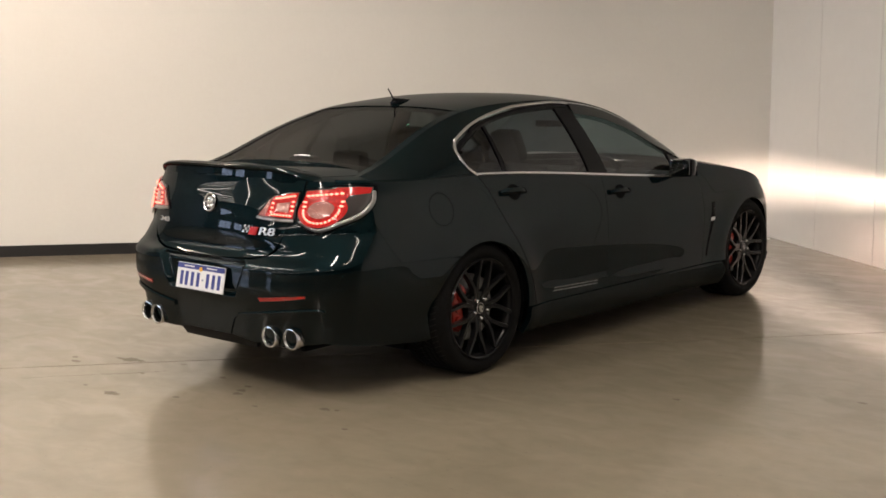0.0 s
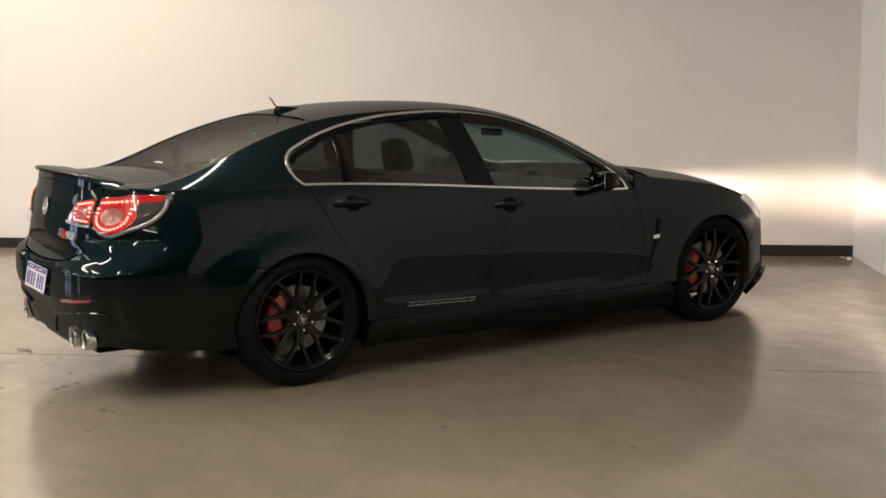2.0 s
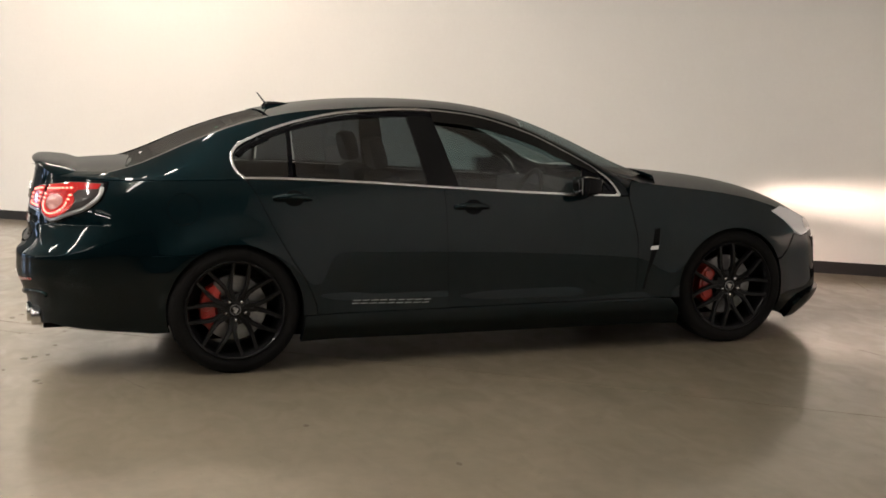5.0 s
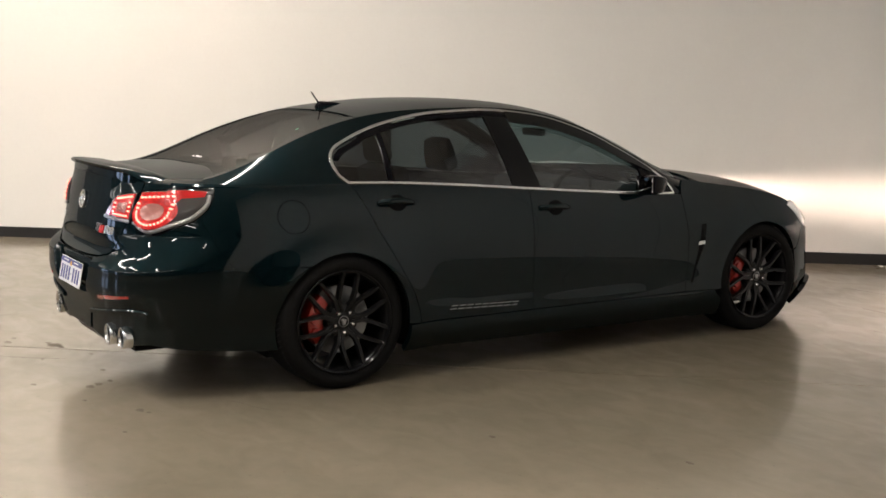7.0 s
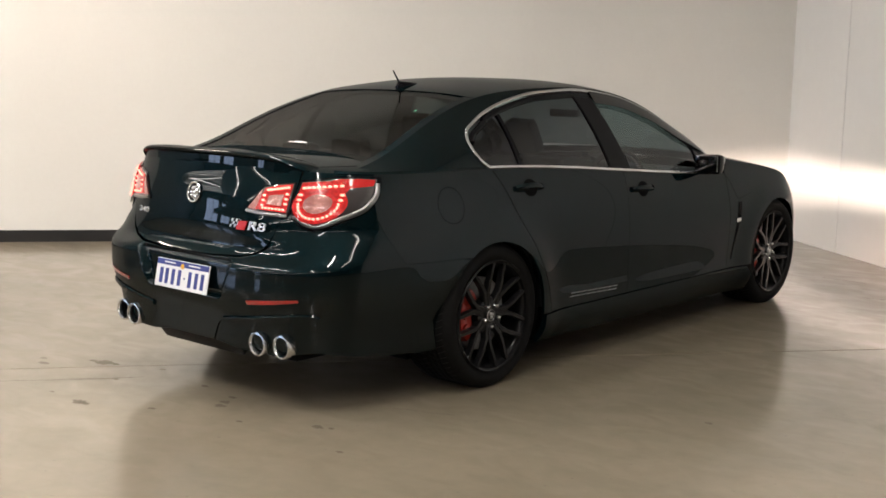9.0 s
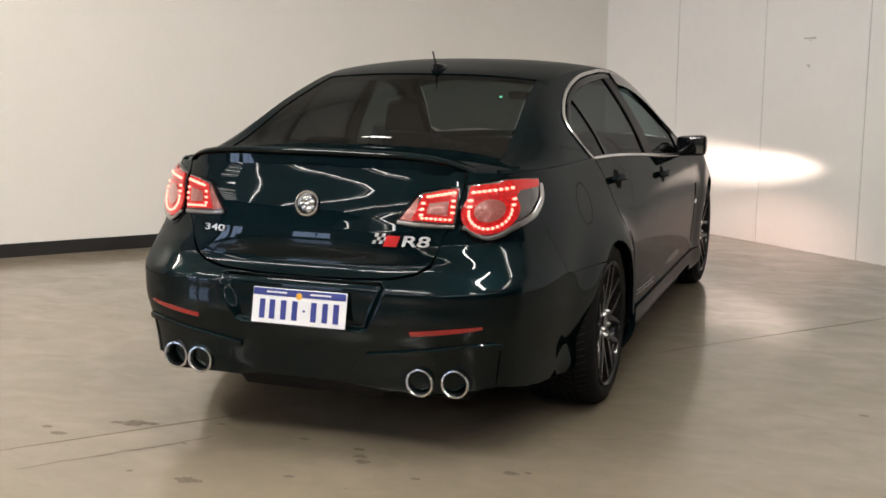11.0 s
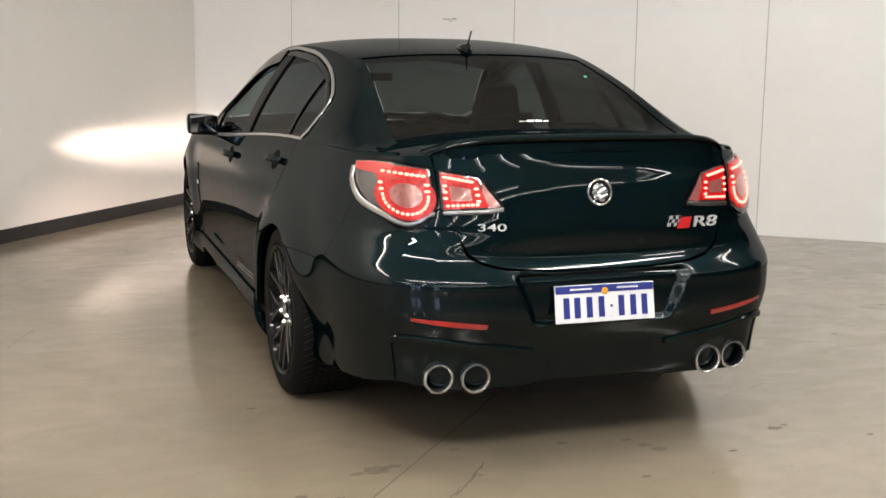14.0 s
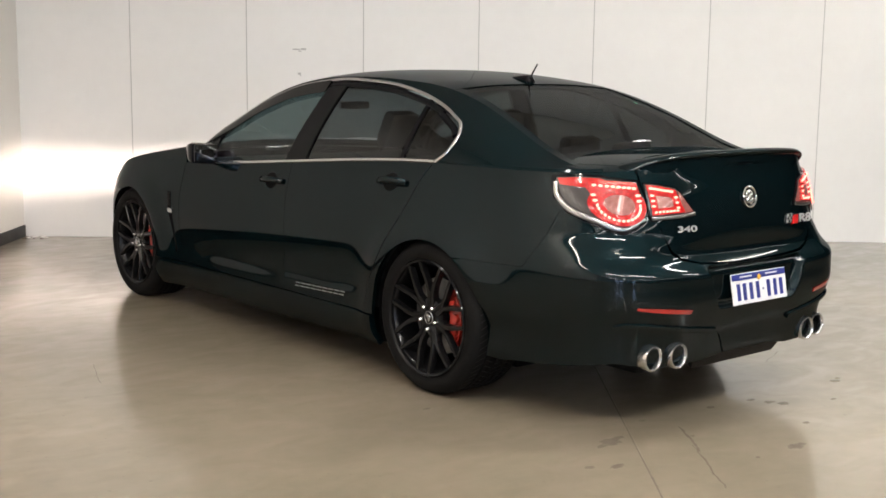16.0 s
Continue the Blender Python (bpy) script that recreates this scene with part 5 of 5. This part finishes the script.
doors = {(o.name.split(".")[0], 1 if sum(v.co.x for v in o.data.vertices) > 0 else -1): o for o in car.children if o.name.startswith(("rear_door", "front_door"))}
for s in (1, -1):
    for nm, y, z in (("rear_door", 0.315, 0.914), ("front_door", 1.302, 0.847)):
        d = doors[(nm, s)]
        skin("handle_cup", [(y + 0.008 + 0.052 * math.cos(t), z + 0.003 + 0.041 * math.sin(t)) for t in np.linspace(0, 2 * math.pi, 25)[:-1]], side, LINER, d, s=s, off=0.0012, thick=0.004)
        pts = [(y - 0.100, z + 0.004), (y - 0.085, z + 0.006), (y - 0.04, z + 0.006), (y + 0.02, z + 0.005), (y + 0.07, z + 0.002), (y + 0.100, z - 0.002)]
        offs = [0.006, 0.020, 0.034, 0.036, 0.024, 0.006]
        p3, nn = [], []
        for (a, b), o in zip(pts, offs):
            m = on_side(a, b, s, o)
            p3.append(m.translation)
            nn.append(m.to_3x3().col[1])
        h = part("door_handle", tube(p3, [0.012, 0.016, 0.016, 0.016, 0.015, 0.010], flat=0.6, normals=nn, segs=12), PAINT, d, "dark green pull handle")
        lock = part("door_lock", lathe([(0.0, 0.030), (0.007, 0.029), (0.008, 0.02)], 16, axis="y"), CHROME, d)
        lock.matrix_basis = on_side(y + (0.045 if nm == "rear_door" else -0.062), z + 0.004, s, 0.0)
    # vent slot behind the front wheel, with its small badge
    slot = skin("wing_vent", [(2.402, 0.700), (2.438, 0.700), (2.428, 0.60), (2.372, 0.44), (2.350, 0.345), (2.338, 0.355), (2.392, 0.60)], side, LINER, car, s=s, off=0.0015, thick=0.004, label="black slot vent in the front wing")
    skin("vent_badge", [(2.380, 0.600), (2.428, 0.602), (2.424, 0.580), (2.376, 0.578)], side, CHROME, slot, s=s, off=0.005, thick=0.004)
    for k in range(5):
        skin("vent_fin", [(2.403, 0.622 + k * 0.016), (2.430, 0.624 + k * 0.016), (2.430, 0.630 + k * 0.016), (2.403, 0.628 + k * 0.016)], side, SATIN_BLACK, slot, s=s, off=0.005, thick=0.004)
    # model lettering on the door as plain slanted bars
    for k in range(9):
        y0 = 0.624 + k * 0.0492
        zc = 0.356 - 0.030 * (y0 - 0.62)
        sl = 0.006 * s
        w, hgt = 0.040, 0.0105
        for up in (1, -1):
            o1, o2 = hgt * up, (hgt - 0.0050) * up
            skin("decal_bar", [(y0 + sl * o1 / hgt, zc + o1), (y0 + w + sl * o1 / hgt, zc + o1), (y0 + w + sl * o2 / hgt, zc + o2), (y0 + sl * o2 / hgt, zc + o2)], side, DECAL, doors[("rear_door", s)], s=s, off=0.0012, thick=0)
    # mirror
    bm = box(0.845, 1.018, 1.905, 2.045, 0.903, 1.020, bevel=0.028)
    for v in bm.verts:
        k = (v.co.y - 1.905) / 0.14
        v.co.z += (0.962 - v.co.z) * 0.35 * max(k, 0) ** 2
        v.co.x -= 0.045 * max(k, 0) ** 2 * (v.co.x > 0.93)
        v.co.z -= 0.012 * (1.018 - v.co.x) / 0.17
        v.co.x *= s
    mir = part("door_mirror", bm, GLOSS_BLACK, doors[("front_door", s)], "gloss black door mirror")
    bm = box(0.862, 1.002, 1.898, 1.906, 0.915, 1.006, bevel=0.003)
    for v in bm.verts:
        v.co.x *= s
    part("mirror_glass", bm, MIRROR, mir)
    bm = tube([(s * 0.80, 2.06, 0.905), (s * 0.845, 2.03, 0.915), (s * 0.89, 1.98, 0.925)], [0.030, 0.024, 0.022], segs=10, flat=0.7)
    part("mirror_arm", bm, GLOSS_BLACK, mir)

trim("fuel_flap_gap", [(-0.248 + 0.082 * math.cos(t), 0.872 + 0.080 * math.sin(t)) for t in np.linspace(0, 2 * math.pi, 41)[:-1]], side, 0.0022, LINER, car, off=-0.0006, closed=True, flat=0.5)

# aerial
bm = bmesh.new()
for y, w, h in ((0.435, 0.004, 0.004), (0.40, 0.017, 0.014), (0.36, 0.025, 0.024), (0.32, 0.028, 0.032), (0.295, 0.024, 0.036), (0.275, 0.010, 0.018)):
    zb = float(ROOF_C(y)) - 0.004
    for t in np.linspace(0, math.pi, 9):
        bm.verts.new((w * math.cos(t), y, zb + h * max(0, math.sin(t)) ** 0.8))
n = 9
vs = bm.verts[:]
for r in range(5):
    for k in range(n - 1):
        bm.faces.new((vs[r * n + k], vs[r * n + k + 1], vs[(r + 1) * n + k + 1], vs[(r + 1) * n + k]))
bm.faces.new(vs[:n]), bm.faces.new(vs[-n:])
fin = part("aerial_base", bm, GLOSS_BLACK, car, "black roof aerial base")
part("aerial_mast", tube([(0, 0.300, 1.395), (0, 0.272, 1.432), (0, 0.250, 1.462)], [0.0050, 0.0042, 0.0036]), SATIN_BLACK, fin)

# stickers on the rear screen
for x0, x1, h in ((-0.030, -0.008, 0.35), (-0.003, 0.022, 0.75), (0.026, 0.048, 0.75), (0.052, 0.070, 0.5)):
    k0, k1 = (x0 * 1.35 - 0.015) / 0.67, (x1 * 1.35 - 0.015) / 0.67
    skin("screen_sticker", [(k0, -0.430), (k1, -0.430), (k1 + 0.006, -0.430 + 0.02 * h), (k0 + 0.006, -0.430 + 0.02 * h)], roof, STICKER_WHITE, car, off=0.002, thick=0)
skin("screen_sticker", [(0.715, -0.040), (0.737, -0.040), (0.737, -0.024), (0.715, -0.024)], roof, STICKER_GREEN, car, off=0.002, thick=0)

# ---------------------------------------------------------------- cabin


def car_seat(x, y, lean):
    m = Matrix.Translation((x, y, 0.52)) @ pose(0, 0, 0, lean)
    bm = bmesh.new()
    box(-0.235, 0.235, -0.06, 0.07, 0.0, 0.50, bm, bevel=0.045, m=m)
    box(-0.27, -0.17, -0.08, 0.03, 0.05, 0.40, bm, bevel=0.035, m=m)
    box(0.17, 0.27, -0.08, 0.03, 0.05, 0.40, bm, bevel=0.035, m=m)
    seat = part("front_seat", bm, CABIN, car, "black leather bucket seat")
    hb = box(-0.125, 0.125, -0.05, 0.05, 0.53, 0.72, bevel=0.045)
    for v in hb.verts:
        v.co.x *= 1.0 - 0.30 * max(0.0, (v.co.z - 0.56) / 0.16)
    bmesh.ops.transform(hb, matrix=m, verts=hb.verts[:])
    part("headrest", hb, CABIN, seat)
    part("seat_base", box(x - 0.25, x + 0.25, y - 0.02, y + 0.52, 0.42, 0.58, bevel=0.04), CABIN, seat)


car_seat(0.37, 1.02, 14), car_seat(-0.37, 1.02, 14)
bench = part("rear_seat", box(-0.62, 0.62, 0.0, 0.14, 0.50, 0.985, bevel=0.05, m=Matrix.Translation((0, 0.02, 0)) @ pose(0, 0, 0, 8)), CABIN, car, "black rear bench seat")
for x, zt in ((-0.37, 1.085), (0.0, 1.125), (0.37, 1.085)):
    part("headrest", box(x - 0.11, x + 0.11, -0.10, -0.01, 0.97, zt, bevel=0.035), CABIN, bench)
dash = part("dashboard", box(-0.72, 0.72, 1.98, 2.35, 0.72, 0.90, bevel=0.05), CABIN, car, "black dashboard")
bm = bmesh.new()
wm = Matrix.Translation((0.37, 1.80, 0.83)) @ pose(0, 0, 0, 68)
wheel_pts = [wm @ Vector((0.185 * math.cos(t), 0.185 * math.sin(t), 0)) for t in np.linspace(0, 2 * math.pi, 33)[:-1]]
tube(wheel_pts, 0.016, bm, closed=True)
box(-0.17, 0.17, -0.03, 0.03, -0.012, 0.012, bm, bevel=0.008, m=wm)
box(-0.02, 0.02, -0.17, 0.0, -0.012, 0.012, bm, bevel=0.008, m=wm)
part("steering_wheel", bm, SATIN_BLACK, dash, "black three-spoke steering wheel")
part("cabin_mirror", box(-0.105, 0.105, 1.78, 1.81, 1.195, 1.242, bevel=0.012), SATIN_BLACK, car, "black interior mirror")
part("parcel_shelf", box(-0.64, 0.64, -0.50, -0.04, 0.985, 1.005), CABIN, car, smooth=False)
part("brake_light_box", box(-0.09, 0.09, -0.40, -0.28, 1.005, 1.055, bevel=0.015), SATIN_BLACK, car)
skin("roof_lining", [(-0.93, 0.26), (0.93, 0.26), (0.93, 1.64), (0, 1.71), (-0.93, 1.64)], roof, CABIN, car, off=-0.035, thick=0, step=(0.2, 0.1))

# a shutter inside each headlamp gives the beam its level upper edge
for s in (1, -1):
    bm = bmesh.new()
    cols = []
    for dx in np.linspace(-0.10, 0.10, 15):
        drop = 0.0042 * abs(dx) / 0.07
        cols.append([bm.verts.new((s * 0.58 + dx, y, z + h - drop)) for y, z, h in ((3.38, 0.6932, 0.0), (3.51, 0.6905, 0.0), (3.51, 0.6905, 0.003), (3.38, 0.6932, 0.003))])
    for p, q in zip(cols, cols[1:]):
        for k in range(4):
            bm.faces.new((p[k], p[(k + 1) % 4], q[(k + 1) % 4], q[k]))
    bm.faces.new(cols[0]), bm.faces.new(cols[-1])
    part("lamp_shutter", bm, LINER, car, smooth=False)

# ---------------------------------------------------------------- floor and wall marks, lamp housings


def blot(x, y, r, seed, stretch=1.0):
    rnd = random.Random(seed)
    bm = bmesh.new()
    pts = []
    for k in range(26):
        t = 2 * math.pi * k / 26
        rr = r * (0.55 + 0.5 * rnd.random())
        pts.append((x + rr * stretch * math.cos(t), y + rr * math.sin(t)))
    lo = [bm.verts.new((a, b, -0.001)) for a, b in pts]
    hi = [bm.verts.new((x + (a - x) * 0.9, y + (b - y) * 0.9, 0.0006)) for a, b in pts]
    bm.faces.new(hi)
    for k in range(26):
        bm.faces.new((lo[k], lo[(k + 1) % 26], hi[(k + 1) % 26], hi[k]))
    part("stain", bm, SOIL, floor, smooth=False)


MARKS = ((-0.775, -1.000, 0.046, 1.3), (-0.715, -0.985, 0.022, 2), (-0.845, -1.02, 0.020, 1.8), (0.176, -0.968, 0.016, 2.0), (0.212, -1.038, 0.022, 1.8), (0.240, -1.092, 0.026, 1.5), (-0.066, -0.934, 0.018, 1.5),
         (-0.975, -1.215, 0.024, 2.2), (-1.07, -1.165, 0.020, 1.5), (-0.250, -1.481, 0.034, 1.6), (-0.205, -1.478, 0.018, 1.5), (0.065, -1.322, 0.016, 1.6), (0.775, -1.010, 0.026, 1.5), (0.83, -0.985, 0.015, 1.2), (-0.456, -0.885, 0.014, 1.6),
         (-0.458, -1.150, 0.010, 1.5), (-0.479, -1.472, 0.012, 1.4), (0.483, -1.184, 0.012, 1.8), (1.933, 0.184, 0.016, 1.6), (-1.057, -0.206, 0.014, 2), (2.631, 0.686, 0.014, 2), (1.076, -1.175, 0.012, 2))
for i, (x, y, r, st) in enumerate(MARKS):
    blot(x, y, r, i, st)


def hairline(x, y, turn, length, width, seed):
    """A thin, wandering scratch or crack in the floor's surface."""
    rnd = random.Random(seed)
    bm = bmesh.new()
    rows, off = [], 0.0
    k = max(6, int(length / 0.02))
    for i in range(k + 1):
        off += (rnd.random() - 0.5) * 0.008
        w = width * (0.4 + 0.8 * rnd.random()) * (1 if 0 < i < k else 0.15)
        p = Vector((x, y)) + Vector((math.cos(radians(turn)), math.sin(radians(turn)))) * (length * (i / k - 0.5)) + Vector((-math.sin(radians(turn)), math.cos(radians(turn)))) * off
        q = Vector((-math.sin(radians(turn)), math.cos(radians(turn)))) * w
        rows.append([bm.verts.new((*(p + q), 0.0008)), bm.verts.new((*(p - q), 0.0008))])
    for a, b in zip(rows, rows[1:]):
        bm.faces.new((a[0], a[1], b[1], b[0]))
    part("hairline", bm, SOIL, floor, smooth=False)


for i, (x, y, turn, length, width) in enumerate(((-0.50, -1.17, 52, 0.34, 0.006), (-0.70, -1.42, 50, 0.5, 0.004), (0.95, -0.55, 20, 0.30, 0.002), (-1.9, 1.2, 70, 0.4, 0.002), (0.35, 4.7, 10, 0.5, 0.006), (-0.6, 4.9, -20, 0.4, 0.006), (1.5, 3.6, 15, 0.5, 0.007), (0.9, 4.1, -8, 0.35, 0.008), (-1.3, 4.0, 30, 0.35, 0.006))):
    hairline(x, y, turn, length, width, 50 + i)

wm_pose = Matrix.Translation(CORNER) @ pose(0, 0, 0, 0, 0, -37.92)
for b, z, w, h in ((2.30, 1.590, 0.030, 0.006), (2.36, 1.592, 0.022, 0.008), (2.33, 1.575, 0.012, 0.004), (2.325, 1.390, 0.014, 0.008), (2.335, 1.375, 0.006, 0.004), (3.20, 0.42, 0.03, 0.004)):
    bm = bmesh.new()
    box(b - w, b + w, -0.0015, 0.002, z - h, z + h, bm, m=wm_pose)
    part("scuff", bm, JOINT_GREY, wall_b, smooth=False)


# windows in the far wall of the hall
for k in range(3):
    b = (1.6, 3.8, 10.4)[k]
    win = tagged(part("window_%d" % (k + 1), bmesh.new(), JOINT_GREY, None, "daylit steel-framed window in the far wall", smooth=False), category="window", kind="structure")
    m = Matrix.Translation(plan(b, ROOM_A)) @ pose(0, 0, 0, 0, 0, -37.92)
    win.matrix_basis = m
    bm = bmesh.new()
    for x0, x1, z0, z1 in ((-0.85, -0.79, 0.9, 3.1), (0.79, 0.85, 0.9, 3.1), (-0.79, 0.79, 3.04, 3.1), (-0.79, 0.79, 0.9, 0.96), (-0.02, 0.02, 0.96, 3.04)):
        box(x0, x1, 0.02, 0.10, z0, z1, bm)
    part("window_frame", bm, STEEL, win, smooth=False)
    for x0, x1 in ((-0.79, -0.02), (0.02, 0.79)):
        part("pane", box(x0, x1, 0.03, 0.045, 0.96, 3.04), WINDOW_GLOW, win, smooth=False)

lamp_first = None
for b, a, lit in [(b, a, 0) for b, a, _ in LAMPS] + [(0.9, 7.6, 0)] + [(b, a, 1) for b, a in FAR_LAMPS]:
    if lamp_first is None:
        lamp_first = part("ceiling_lamp", box(-1.32, 1.32, -0.085, 0.085, -0.06, 0.03, bevel=0.008), LAMP_BODY, None, "long white strip lamp hung under the ceiling")
        tagged(lamp_first, category="ceiling lamp", group="strip lamps on the ceiling")
        for x in (-0.9, 0.9):
            part("hanger", tube([(x, 0, 0.03), (x, 0, 0.17)], 0.006), STEEL, lamp_first)
        tray = lamp_first
    else:
        tray = copy_thing(lamp_first, Matrix())
    # Glow added on top of the tray, so that the ceiling fills the hall.
    if not lit:
        part("upper_diffuser", box(-1.25, 1.25, -0.05, 0.05, 0.031, 0.036), FILL_GLOW, tray, smooth=False)
    if lit:
        part("diffuser", box(-1.28, 1.28, -0.045, 0.045, -0.075, -0.062), TUBE_GLOW, tray, "lit white diffuser", smooth=False)
    tray.matrix_basis = Matrix.Translation(plan(b, a, CEIL - 0.15)) @ pose(0, 0, 0, 0, 0, -37.92 + (90 if b < 1 or (lit and b > 4) else 0))

# flakes of paint and grit by the foot of the corner
for i in range(9):
    rnd = random.Random(100 + i)
    p = plan(0.05 + 0.16 * rnd.random() ** 2, 0.05 + 0.14 * rnd.random() ** 2)
    bm = bmesh.new()
    r = 0.006 + 0.014 * rnd.random()
    pts = [(p.x + r * (0.5 + rnd.random()) * math.cos(t), p.y + r * (0.5 + rnd.random()) * math.sin(t)) for t in np.linspace(0, 2 * math.pi, 8)[:-1]]
    top = [bm.verts.new((a, b, 0.004 + 0.004 * rnd.random())) for a, b in pts]
    bot = [bm.verts.new((a, b, 0.0)) for a, b in pts]
    bm.faces.new(top)
    for k in range(7):
        bm.faces.new((bot[k], bot[(k + 1) % 7], top[(k + 1) % 7], top[k]))
    tagged(part("paint_flake", bm, PLASTER if i % 2 else SOIL, None, "small flake of debris on the concrete floor", smooth=False), category="debris", group="flakes by the corner")
